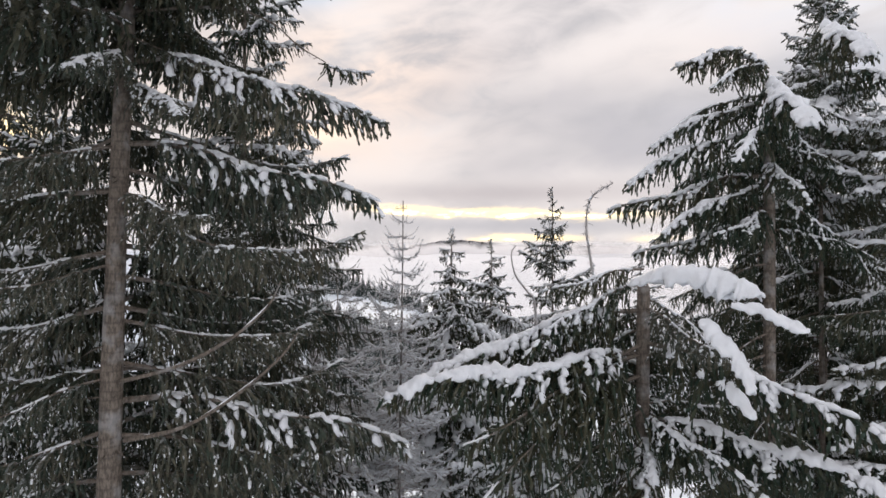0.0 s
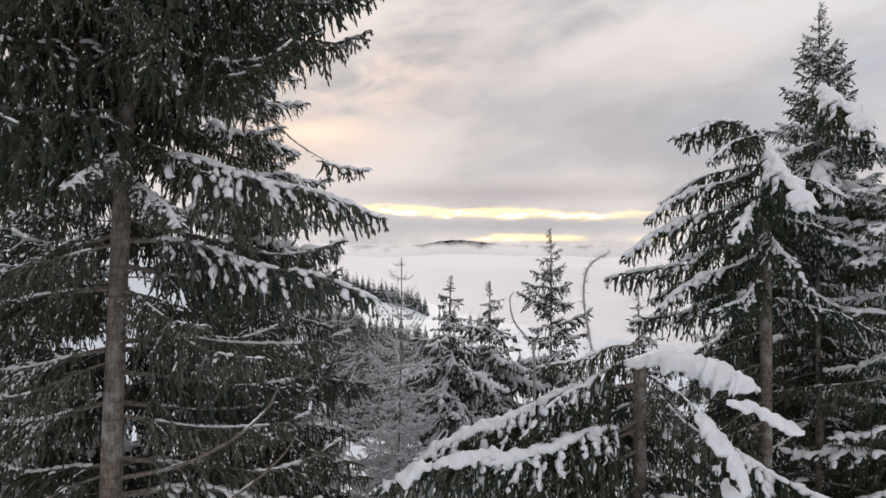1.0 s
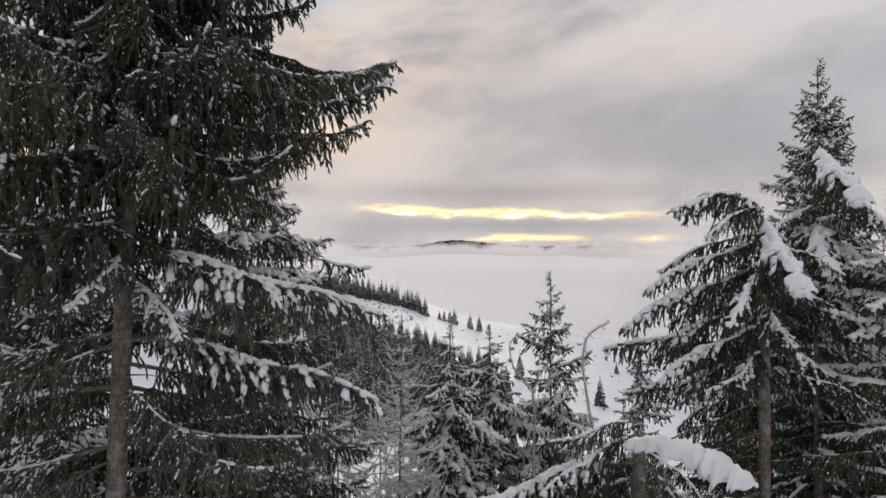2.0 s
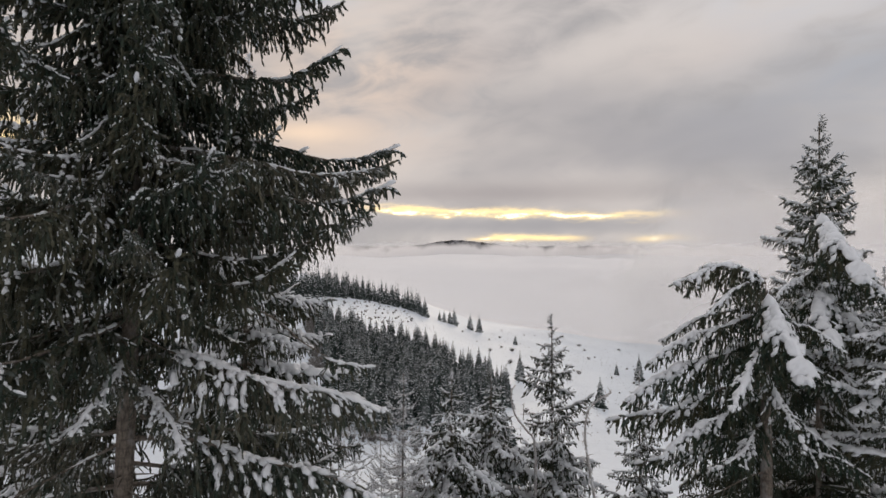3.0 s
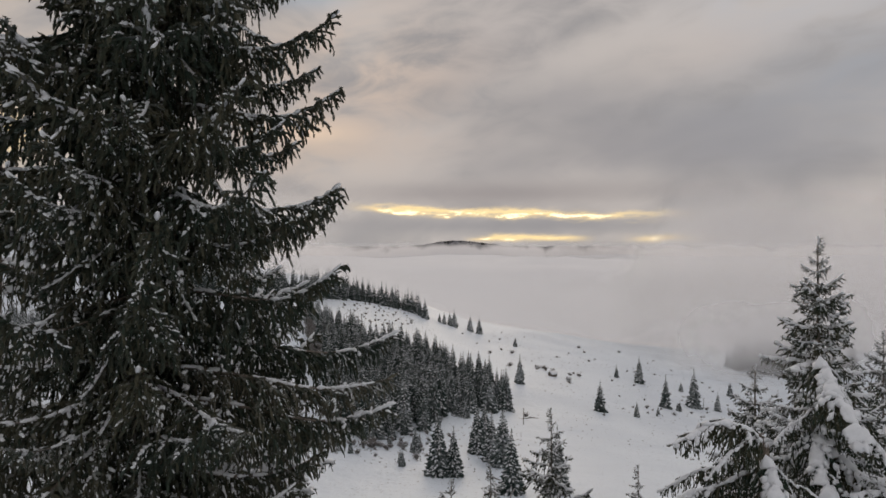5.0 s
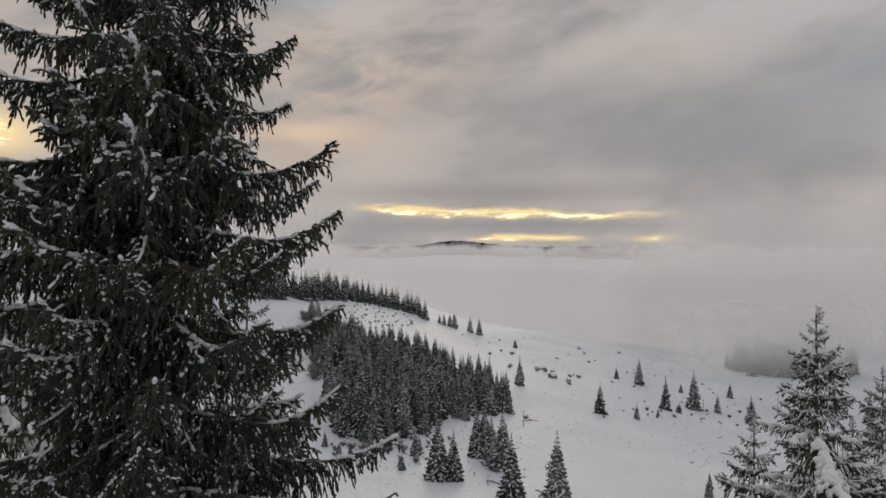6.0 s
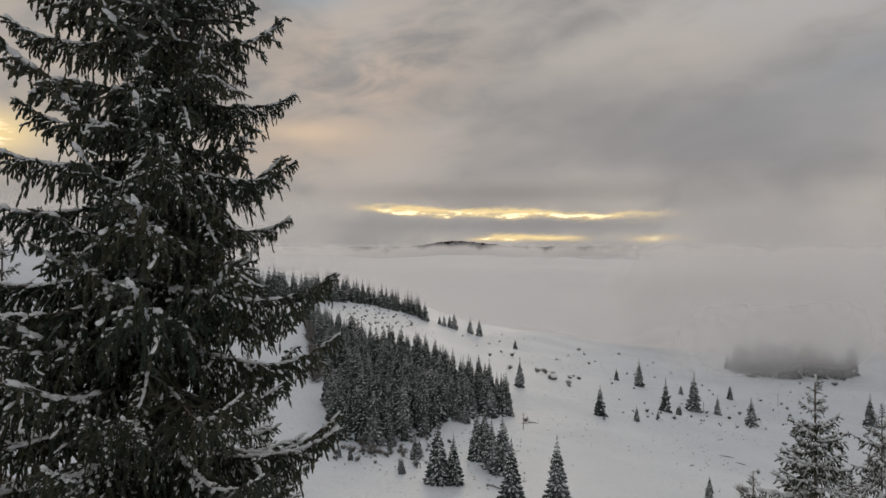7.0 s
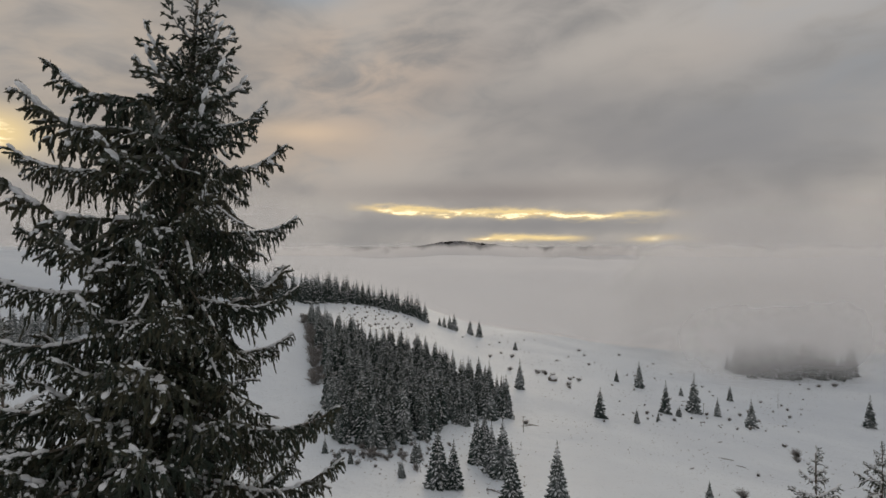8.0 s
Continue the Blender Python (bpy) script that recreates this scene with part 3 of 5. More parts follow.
def height_at(x, y):
    """The mountainside: falls away ahead, a wooded shoulder on one side, a hollow on the other."""
    z = -0.7 - 90.0 * (1 - math.exp(-max(y, -60) / 200.0))
    z -= 45.0 * (1 - math.exp(-(max(x, 0) / 220.0) ** 2)) * step(60, 300, y)
    z += 130.0 * (1 - math.exp(-0.38 * max(0.0, 40.0 - x) / 130.0)) * step(150, 550, y)
    z -= 0.3 * max(0, y - 900)
    return max(z, -420)


def relief(x, y):
    far = step(20, 120, y)
    return height_at(x, y) + far * (2.2 * noise.noise((x * 0.018, y * 0.018, 0.3)) + 0.5 * noise.noise((x * 0.08, y * 0.08, 5))) + 0.12 * noise.noise((x * 0.5, y * 0.5, 2))


def ground_sheet():
    ys = [-60 + 4 * i for i in range(45)] + [124 + 6 * i for i in range(130)] + [910 + 60 * i for i in range(66)]
    xs = [-4800 + 240 * i for i in range(17)] + [-720 + 8 * i for i in range(181)] + [960 + 240 * i for i in range(17)]
    shape = Shape()
    pts = [(x, y, relief(x, y)) for y in ys for x in xs]
    w = len(xs)
    shape.add(pts, [(j * w + i, j * w + i + 1, (j + 1) * w + i + 1, (j + 1) * w + i) for j in range(len(ys) - 1) for i in range(w - 1)])
    return tagged(new("ground", shape.mesh("ground", (FIELD,))), "snow-covered mountainside falling away with bare tufts of grass", "ground", kind="structure")


ground_sheet()

# ---- near trees ----
CURTAIN = [bough(f"curtain_bough_{i}", 10 + i, 2.4, b, 0.24, 1.7, 1.0, 0.4, 0, NEEDLES_RIMED, 1, 0.14) for i, b in enumerate([(-0.2, 0.1, 0.2), (-0.3, 0.0, 0.2), (-0.1, 0.3, 0.2)])]
HERO_LOW = [bough(f"long_bough_{i}", 20 + i, 2.6, b, 0.28, 1.4, 1.25, 0.6, 0, NEEDLES_RIMED if i % 2 else NEEDLES, 1, 0.14) for i, b in enumerate([(-0.14, 0.16, 0.24), (-0.24, 0.02, 0.22), (0.02, 0.34, 0.24), (-0.16, 0.1, 0.18)])]
HERO_MID = [bough(f"middle_bough_{i}", 40 + i, 2.0, b, 0.34, 1.4, 1.35, 0.62, 0, NEEDLES, 2, 0.1) for i, b in enumerate([(-0.14, 0.12, 0.32), (-0.24, 0.0, 0.3), (-0.05, 0.2, 0.32), (-0.26, -0.06, 0.22)])]
HERO_TOP = [bough(f"upper_bough_{i}", 60 + i, 1.2, b, 0.38, 1.0, 1.35, 0.72, 0, NEEDLES, 2, 0.08) for i, b in enumerate([(-0.06, 0.0, 0.3), (0.04, 0.14, 0.36), (0.06, 0.06, 0.24)])]
HERO_TIP = [bough(f"tip_bough_{i}", 80 + i, 0.6, (0.2, 0.1, 0.2), 0.32, 0.4, 1.2, 0.4, 0, NEEDLES, 2, 0.05) for i in range(2)]
WHITE = [bough(f"whitened_bough_{i}", 30 + i, 2.4, b, 0.28, 1.7, 1.2, 0.85, 0.03, NEEDLES_RIMED, 1, 0.14) for i, b in enumerate([(0.1, 0.42, 0.1), (-0.02, 0.24, 0.04), (0.02, 0.5, 0.12)])]
SHADED = [bough(f"shaded_bough_{i}", 90 + i, 2.0, b, 0.28, 1.6, 0.85, 0.35, 0, NEEDLES, 0, 0.12) for i, b in enumerate([(-0.2, 0.2, 0.2), (-0.3, 0.05, 0.14), (-0.1, 0.35, 0.2)])]
LADEN = [bough(f"laden_bough_{i}", 100 + i, 2.0, b, 0.27, 1.6, 0.95, 0.85, 0.035, NEEDLES_SNOWY, 1, 0.1) for i, b in enumerate([(0.02, 0.42, 0.05), (-0.15, 0.3, 0.0), (0.16, 0.62, 0.12), (-0.05, 0.22, 0.06)])]
ARCHED = [bough("arched_bough", 109, 1.5, (0.75, 0.95, 0.22), 0.30, 1.5, 1.2, 0.9, 0.035, NEEDLES_SNOWY, 1, 0.1)]
LONG_LADEN = [bough(f"long_laden_bough_{i}", 112 + i, 3.1, b, 0.2, 1.9, 1.6, 0.95, 0.07, NEEDLES_SNOWY, 1, 0.1) for i, b in enumerate([(-0.02, 0.3, 0.04), (0.06, 0.1, -0.04)])]
PADDED = [bough(f"padded_bough_{i}", 120 + i, 1.7, b, 0.30, 1.6, 1.2, 1.0, 0.075, NEEDLES_SNOWY, 1, 0.1) for i, b in enumerate([(0.1, 0.55, 0.0), (0.2, 0.85, 0.0), (-0.1, 0.35, 0.0)])]
SNOWY = [bough(f"snowy_bough_{i}", 140 + i, 1.3, b, 0.32, 1.25, 1.0, 1.0, 0.055, NEEDLES_SNOWY, 0, 0.08) for i, b in enumerate([(-0.06, 0.2, 0.12), (0.08, 0.34, 0.16), (-0.16, 0.1, 0.12)])]
SNOWY_TIP = [bough(f"snowy_tip_bough_{i}", 160 + i, 0.7, (0.12, 0.14, 0.14), 0.36, 0.8, 1.1, 0.8, 0.02, NEEDLES_SNOWY, 1, 0.05) for i in range(2)]

LOWER = [bough(f"lower_bough_{i}", 180 + i, 2.0, (-0.2, 0.12, 0.15), 0.3, 1.2, 0.3, 0.3, 0, NEEDLES, 0, 0.12) for i in range(2)]
INNER = [bough(f"inner_bough_{i}", 170 + i, 1.3, (-0.2, 0.2, 0.1), 0.34, 1.3, 1.0, 0.3, 0, NEEDLES, 1, 0.1) for i in range(2)]
DRAPED = [bough(f"draped_bough_{i}", 190 + i, 2.1, b, 0.24, 1.9, 1.0, 0.22, 0, NEEDLES_SNOWY, 0, 0.12) for i, b in enumerate([(-0.1, 0.3, 0.1), (-0.25, 0.15, 0.1), (0.0, 0.45, 0.1)])]

# the tall spruce that the drone rises along
HERO_AT = (-3.62, 6.4, relief(-3.62, 6.4) - 0.2)
base = HERO_AT[2]


def hero_skip(z, a, length):
    if z + base < 5.0:
        return True
    front = 195 < a < 345
    if z + base < 12.0 and front:
        return True
    if 150 < a < 215 and z + base > 18.3:
        return True
    side = a < (80 if 11.0 < z + base < 13.0 else 38) or a > 322
    return side and z + base < 20.6


M0, M1, M2, M3 = HERO_MID
L0, L1, L2, L3 = HERO_LOW
T0, T1, T2 = HERO_TOP
hero_tips = [
    # over the open side, from the tip down
    (-2.28, 6.3, 21.46, T1), (-1.90, 6.4, 20.8, T0), (-1.71, 6.4, 20.35, T2), (-1.61, 6.5, 19.62, M2), (-1.57, 6.4, 18.87, M0), (-1.75, 6.9, 18.3, M2),
    (-1.10, 6.1, 17.66, M3), (-1.45, 6.9, 17.4, M0), (-1.12, 6.4, 17.02, M0), (-1.6, 6.0, 16.6, M1), (-1.15, 6.4, 16.0, M2), (-1.25, 7.2, 15.95, M0), (-1.5, 5.9, 15.6, M3), (-1.12, 6.4, 15.15, M1),
    (-1.5, 6.9, 14.8, M3), (-0.62, 7.5, 14.3, L0), (-0.57, 6.5, 13.97, L3), (-0.58, 6.3, 13.72, L0), (-0.9, 7.2, 13.5, L1), (-1.3, 6.4, 13.2, M3), (-1.5, 6.0, 13.0, M1), 
    (-0.65, 6.4, 11.32, WHITE[0]), (-1.2, 7.4, 11.1, CURTAIN[1]), (-1.22, 7.1, 10.75, L1), (-0.71, 6.4, 10.5, WHITE[1]), (-0.94, 6.8, 10.16, L1), (-1.7, 5.6, 10.0, CURTAIN[2]),
    (-1.45, 7.0, 9.2, L1), (-1.5, 7.6, 9.5, CURTAIN[0]), (-0.55, 7.4, 7.75, WHITE[1]), (-1.3, 7.6, 8.6, CURTAIN[1]), (-1.25, 7.3, 7.6, CURTAIN[2]), (-1.4, 7.8, 6.7, CURTAIN[0]), (-1.6, 7.2, 6.2, CURTAIN[1]),
    # towards the drone
    (-2.36, 4.95, 18.82, M2), (-2.75, 4.9, 18.35, M0), (-2.65, 4.9, 16.55, M2), (-2.8, 4.8, 16.6, M1), (-3.4, 4.7, 15.9, M2), (-2.42, 4.97, 14.82, M2), (-1.64, 5.14, 13.8, L2), (-3.3, 4.7, 13.8, L1), (-2.5, 5.0, 13.2, L1),
    (-3.04, 5.14, 11.5, WHITE[2]), (-2.3, 5.6, 11.2, WHITE[2]), (-2.2, 5.6, 10.3, CURTAIN[2]), (-4.2, 5.2, 9.7, CURTAIN[0]), (-4.4, 5.4, 8.4, CURTAIN[2]), (-4.3, 5.0, 10.9, CURTAIN[1]), (-4.4, 5.2, 12.3, CURTAIN[1]),
    # over the other side
    (-4.09, 6.3, 21.22, T1), (-4.41, 6.3, 20.96, T0), (-4.2, 6.8, 20.7, T2), (-4.47, 6.3, 20.33, M2), (-4.3, 5.8, 20.0, T1), (-4.4, 6.3, 19.5, M0), (-4.65, 6.2, 19.06, M2), (-4.7, 5.8, 18.6, M0),
    (-5.2, 6.3, 17.9, M0), (-5.3, 6.0, 17.2, L0), (-5.2, 5.4, 16.9, M2), (-4.9, 5.2, 17.6, M2), (-4.6, 5.1, 16.4, M0), (-3.9, 4.9, 17.3, M1)]
hero, hero_line = spruce("tall dark green spruce with drooping boughs dusted in snow", HERO_AT, 22.4 - base, 0.205, 0.51, [CURTAIN, HERO_LOW, HERO_MID, HERO_TOP, HERO_TIP], 7,
                         crown_from=0.3, gap=0.60, per=7, bow=0.00147, tips=hero_tips, low=6.4, skip=hero_skip, inner=INNER, thin=8.0)


def bare_limb(tree, points, radius, snowy=True, name="dead_limb", twigs=10):
    """A dead limb of the tree, without needles, frosted along its top."""
    rng = random.Random(int(points[0][2] * 100))
    shape, cover = Shape(), Shape()
    rel = [np.array(p) - np.array(tree.location) for p in points]
    n = len(rel) - 1

    def axis(s):
        i = min(n - 1, int(s * n))
        f = s * n - i
        a, b, c, d = rel[max(0, i - 1)], rel[i], rel[i + 1], rel[min(n, i + 2)]
        return 0.5 * (2 * b + (c - a) * f + (2 * a - 5 * b + 4 * c - d) * f * f + (3 * b - a - 3 * c + d) * f ** 3)

    tube(shape, [axis(i / 16) for i in range(17)], [radius * (1 - 0.75 * i / 16) for i in range(17)], 6)
    for _ in range(twigs):
        p = axis(rng.uniform(0.2, 1) if twigs < 20 else rng.uniform(0.45, 1))
        d = np.array((rng.uniform(-0.6, 0.6), rng.uniform(-1, 1), rng.uniform(-0.8, 0.5)))
        tube(shape, [p, p + d * rng.uniform(0.04, 0.16)], [0.006, 0.003], 3)
    limb = part(name, shape.mesh(name, (BARK_FROSTED if twigs > 20 else BARK,)), tree, None, "bare curved frosted wood")
    if snowy:
        for _ in range(4):
            a = rng.uniform(0.02, 0.8)
            ridge_of_snow(cover, rng, lambda s: axis(s) + np.array((0, 0, radius * 0.4)), a, a + 0.12, radius * 0.5, radius * 0.5)
        tagged(part("snow", cover.mesh("limb_snow", (SNOW,)), limb), kind="stuff")


bare_limb(hero, [(-3.3, 6.3, 8.65), (-2.6, 6.1, 8.85), (-2.03, 5.95, 9.15), (-1.68, 5.9, 9.45), (-1.55, 5.9, 9.7)], 0.026)
bare_limb(hero, [(-3.25, 6.3, 8.05), (-2.55, 6.1, 8.25), (-1.95, 6.0, 8.63), (-1.55, 5.95, 8.98), (-1.4, 5.95, 9.2)], 0.026)
bare_limb(hero, [(-3.3, 6.4, 12.45), (-2.3, 6.4, 12.5), (-1.8, 6.4, 12.35), (-1.5, 6.4, 12.1), (-1.22, 6.4, 11.93)], 0.016, False)
hang_on(hero, lambda z: (-1.3 - HERO_AT[0], 6.4 - HERO_AT[1], z), 11.92 - base, 5, 0.5, SNOWY_TIP[0], -18)

# spruces behind it
BACK = "green spruces with hanging snow-dusted twigs"
for at, tip, r, seed in (((-4.05, 13.6), 14.3, 0.13, 11), ((-7.4, 10.2), 18.0, 0.16, 12), ((-3.3, 10.2), 16.2, 0.14, 13), ((-5.3, 8.4), 12.6, 0.12, 15)):
    z0 = relief(*at) - 0.2
    spruce("slim green spruce with hanging twigs dusted in snow", (*at, z0), tip - z0, r, 0.55, [SHADED, SHADED, SNOWY, SNOWY_TIP], seed, crown_from=0.48, gap=0.55, per=6, group=BACK, most=2.5, low=10 - 0.409 * at[1] - 0.9)

# spruces on the other side, loaded with snow
z0 = relief(4.72, 8.95) - 0.2
spruce("broken-topped spruce bowed under thick snow", (4.72, 8.95, z0), 12.4 - z0, 0.14, 0.85, [DRAPED, DRAPED, LADEN, LADEN], 21, crown_from=0.55, gap=0.4, per=6, top=14.0 - z0, top_radius=0.07, pitch_top=0, ragged=True, most=1.8, wild=1.0, low=5.9,
       skip=lambda z, a, l: z + z0 > 11.9 or (150 < a < 215 and z + z0 > 9.5) or (215 < a < 330 and z + z0 > 7.6) or ((a < 60 or a > 285) and z + z0 < 9.9),
       tips=[(3.35, 8.6, 12.6, ARCHED[0]), (3.7, 8.3, 12.2, LADEN[2]), (2.95, 8.6, 11.43, LADEN[0]), (3.3, 9.1, 11.7, LADEN[2]), (2.45, 8.8, 10.58, LADEN[3]), (2.6, 8.5, 10.9, LADEN[0]), (3.49, 9.3, 10.9, LADEN[1]), (2.8, 8.8, 9.95, LADEN[3]),
             (3.0, 8.2, 10.2, LADEN[0]), (4.3, 7.3, 11.45, PADDED[0]), (3.7, 7.5, 11.1, LADEN[2]), (4.4, 7.6, 10.6, LADEN[1]), (3.6, 7.9, 10.2, LADEN[3]), (3.2, 8.6, 9.3, DRAPED[0]), (5.4, 8.2, 11.7, LADEN[2])])
z0 = relief(7.0, 11.4) - 0.2
spruce("tall snow-laden spruce with a pointed crown", (7.03, 11.4, z0), 15.45 - z0, 0.17, 0.50, [DRAPED, DRAPED, LADEN, LADEN, SNOWY, SNOWY_TIP], 22, crown_from=0.45, gap=0.36, per=7, most=2.3, wild=0.4, low=4.6, skip=lambda z, a, l: 185 < a < 355 and 7.0 < z + z0 < 10.7)
z0 = relief(6.2, 10.1) - 0.2
spruce("snow-laden spruce with bare leader shoots", (6.2, 10.1, z0), 13.2 - z0, 0.13, 0.75, [DRAPED, DRAPED, LADEN, SNOWY], 23, crown_from=0.55, gap=0.42, per=6, most=1.8, wild=1.0, low=5.2, skip=lambda z, a, l: 185 < a < 355 and 7.0 < z + z0 < 10.7,
       tips=[(5.7, 8.3, 12.6, PADDED[0]), (5.45, 8.5, 11.6, PADDED[2]), (6.7, 8.6, 11.3, PADDED[0]), (5.2, 9.4, 12.3, LADEN[0]), (6.4, 8.4, 12.2, LADEN[2]), (5.9, 8.7, 10.9, LADEN[1])])
z0 = relief(6.5, 8.7) - 0.2
spruce("snow-laden spruce standing close beside its neighbours", (6.5, 8.7, z0), 12.7 - z0, 0.13, 0.7, [DRAPED, DRAPED, DRAPED, SNOWY], 27, crown_from=0.55, gap=0.42, per=6, most=1.7, wild=1.0, low=5.9, skip=lambda z, a, l: 185 < a < 355 and 7.0 < z + z0 < 10.7)
z0 = relief(2.65, 8.15) - 0.2
snapped, _ = spruce("snapped spruce trunk with boughs under heavy snow pads", (2.65, 8.15, z0), 9.5 - z0, 0.11, 0.95, [DRAPED, LADEN, LADEN], 24, crown_from=0.55, gap=0.4, per=6, top=10.6 - z0, top_radius=0.085, pitch_top=0, ragged=True, most=1.6, wild=1.0, low=5.9,
       skip=lambda z, a, l: (225 < a < 330 and z + z0 > 7.9) or (150 < a < 230 and z + z0 > 7.4),
       tips=[(-0.55, 6.75, 8.33, LONG_LADEN[1]), (-0.35, 7.75, 8.33, LONG_LADEN[0]), (1.3, 8.0, 9.45, LADEN[3]), (1.0, 7.6, 8.75, LADEN[1]), (0.2, 6.7, 7.9, DRAPED[1]), (0.5, 6.6, 7.4, DRAPED[2]), (0.6, 6.9, 7.9, DRAPED[0]), (1.1, 6.9, 7.3, DRAPED[1]),
             (4.5, 5.95, 7.55, LONG_LADEN[1]), (4.35, 6.1, 8.2, LADEN[3]), (3.0, 6.5, 8.9, CURTAIN[2]), (2.5, 7.3, 6.95, PADDED[1]), (1.8, 7.0, 6.9, DRAPED[0])])


def snow_mantle(tree, points, width, high, seed, droop=0.8):
    """A thick smooth mantle of snow bent over a bough, with hanging tongues."""
    rel = [np.array(p) - np.array(tree.location) for p in points]

    def axis(s):
        a = min(len(rel) - 2, int(s * (len(rel) - 1)))
        f = s * (len(rel) - 1) - a
        f = f * f * (3 - 2 * f) * 0.5 + f * 0.5
        return rel[a] * (1 - f) + rel[a + 1] * f

    shape = Shape()
    mantle_of_snow(shape, seed, axis, 0.0, 1.0, width, high, droop)
    part("snow_cushion", shape.mesh("snow_cushion", (SNOW,)), tree, None, "thick rounded cushion of snow")


snow_mantle(snapped, [(2.35, 7.75, 9.55), (2.65, 7.2, 9.7), (2.98, 6.85, 9.66), (3.2, 6.6, 9.58), (3.3, 6.45, 9.5)], 0.2, 0.11, 1.3, 1.0)
snow_mantle(snapped, [(2.7, 7.1, 9.68), (2.95, 6.95, 9.62), (3.15, 6.75, 9.45)], 0.13, 0.09, 4.7, 1.2)
snow_mantle(snapped, [(2.95, 6.35, 9.4), (3.2, 6.2, 9.36), (3.4, 6.1, 9.24), (3.55, 6.0, 9.18)], 0.11, 0.06, 7.1)
snow_mantle(snapped, [(2.72, 6.5, 9.22), (2.8, 6.3, 9.08), (2.92, 6.1, 8.86), (2.98, 5.95, 8.6)], 0.12, 0.10, 9.9, 0.5)
snow_mantle(snapped, [(2.9, 6.3, 8.62), (2.95, 6.15, 8.5), (3.0, 6.0, 8.34)], 0.08, 0.06, 3.2)
snow_mantle(snapped, [(2.3, 8.0, 7.2), (2.45, 7.7, 7.15), (2.52, 7.4, 6.9), (2.5, 7.2, 6.6)], 0.15, 0.09, 5.5)
z0 = relief(9.3, 11.0) - 0.2
spruce("dark spruce with little snow in the shade of others", (9.3, 11.0, z0), 13.6 - z0, 0.15, 0.6, [CURTAIN, SHADED, SNOWY, SNOWY_TIP], 28, crown_from=0.5, gap=0.55, per=6, most=2.3, low=4.8)
z0 = relief(7.6, 14.8) - 0.2
spruce("dark spruce standing deep among snowy ones", (7.6, 14.8, z0), 12.4 - z0, 0.15, 0.6, [DRAPED, SHADED, SNOWY, SNOWY_TIP], 29, crown_from=0.5, gap=0.6, per=6, most=2.4, low=4.0)
for at, tip, r, seed, reach in (((0.17, 13.0), 10.3, 0.09, 31, 0.8), ((1.1, 14.4), 10.1, 0.09, 32, 0.75), ((2.6, 14.75), 11.35, 0.1, 33, 0.5), ((4.75, 14.8), 9.95, 0.09, 34, 0.5), ((9.6, 14.2), 12.6, 0.13, 35, 0.6), ((15.7, 21.7), 12.3, 0.14, 36, 0.6), ((1.35, 9.8), 8.4, 0.09, 37, 0.65)):
    z0 = relief(*at) - 0.2
    spruce("young spruce with snow on every bough", (*at, z0), tip - z0, r, reach, [SNOWY, SNOWY, SNOWY, SNOWY_TIP], seed, crown_from=0.5, gap=0.42, per=6, group="young snowy spruces", most=1.5, wild=0.9, pitch_top=-14 if tip < 11 else 20, low=10 - 0.409 * at[1] - 0.7 if at[1] < 20 else 4.5)

curled = tagged(new("sapling"), "thin dead sapling with a curled tip under snow", "tree")
curled.location = (2.0, 13.4, relief(2.0, 13.4) - 0.2)
bare_limb(curled, [(2.0, 13.4, curled.location[2]), (2.0, 13.4, 6.0), (2.02, 13.4, 8.6), (1.85, 13.4, 9.05), (1.58, 13.4, 9.4), (1.48, 13.4, 9.88), (1.58, 13.4, 10.08)], 0.04, True, "trunk", 30)

# bare larch
TWIGGY = [bare_bough(f"bare_bough_{i}", 200 + i, 1.2, b) for i, b in enumerate([(-0.25, -0.1, 0.5), (-0.4, -0.2, 0.5), (-0.1, 0.1, 0.35)])]


def larch(label, at, height, radius, reach, seed, per=4, crown_from=0.4, bark=None):
    rng = random.Random(seed)
    tree = tagged(new("larch_tree"), label, "tree")
    tree.location = at
    me, centre = trunk_mesh("trunk", height, radius, 0.008, (0, 0), 0.04, bark or BARK_FROSTED, 8, seed)
    part("trunk", me, tree)
    z = height * crown_from
    while z < height - 0.05:
        for k in range(per):
            hang_on(tree, centre, z, rng.uniform(0, 360), reach * (height - z + 0.1) ** 0.6 * rng.uniform(0.6, 1.1), rng.choice(TWIGGY), rng.uniform(-10, 15))
        z += 0.21 * rng.uniform(0.7, 1.2)


z0 = relief(-0.78, 10.8) - 0.2
larch("bare frosted larch with upcurved twigs", (-0.75, 10.8, z0), 10.85 - z0, 0.075, 0.5, 51, 7, 0.4, TWIG)
z0 = relief(-2.0, 11.8) - 0.2
larch("frosted larch among the spruces", (-2.0, 11.8, z0), 10.2 - z0, 0.07, 0.6, 54, 5)
z0 = relief(-1.3, 12.6) - 0.2
larch("slender frosted larch behind the tall spruce", (-1.3, 12.6, z0), 9.4 - z0, 0.06, 0.5, 53, 4)


def bent_sapling(points, radius):
    tree = tagged(new("sapling"), "thin bare sapling with a curled frosted tip", "tree")
    tree.location = points[0]
    bare_limb(tree, points, radius, True, "trunk", 150)


z0 = relief(2.2, 8.95) - 0.2
bent_sapling([(2.3, 8.95, z0), (2.28, 8.95, 3.0), (2.3, 8.95, 7.0), (2.25, 8.95, 9.0), (2.15, 8.95, 9.76), (2.07, 8.95, 10.34), (2.15, 8.95, 10.75), (2.46, 8.95, 10.96)], 0.035)


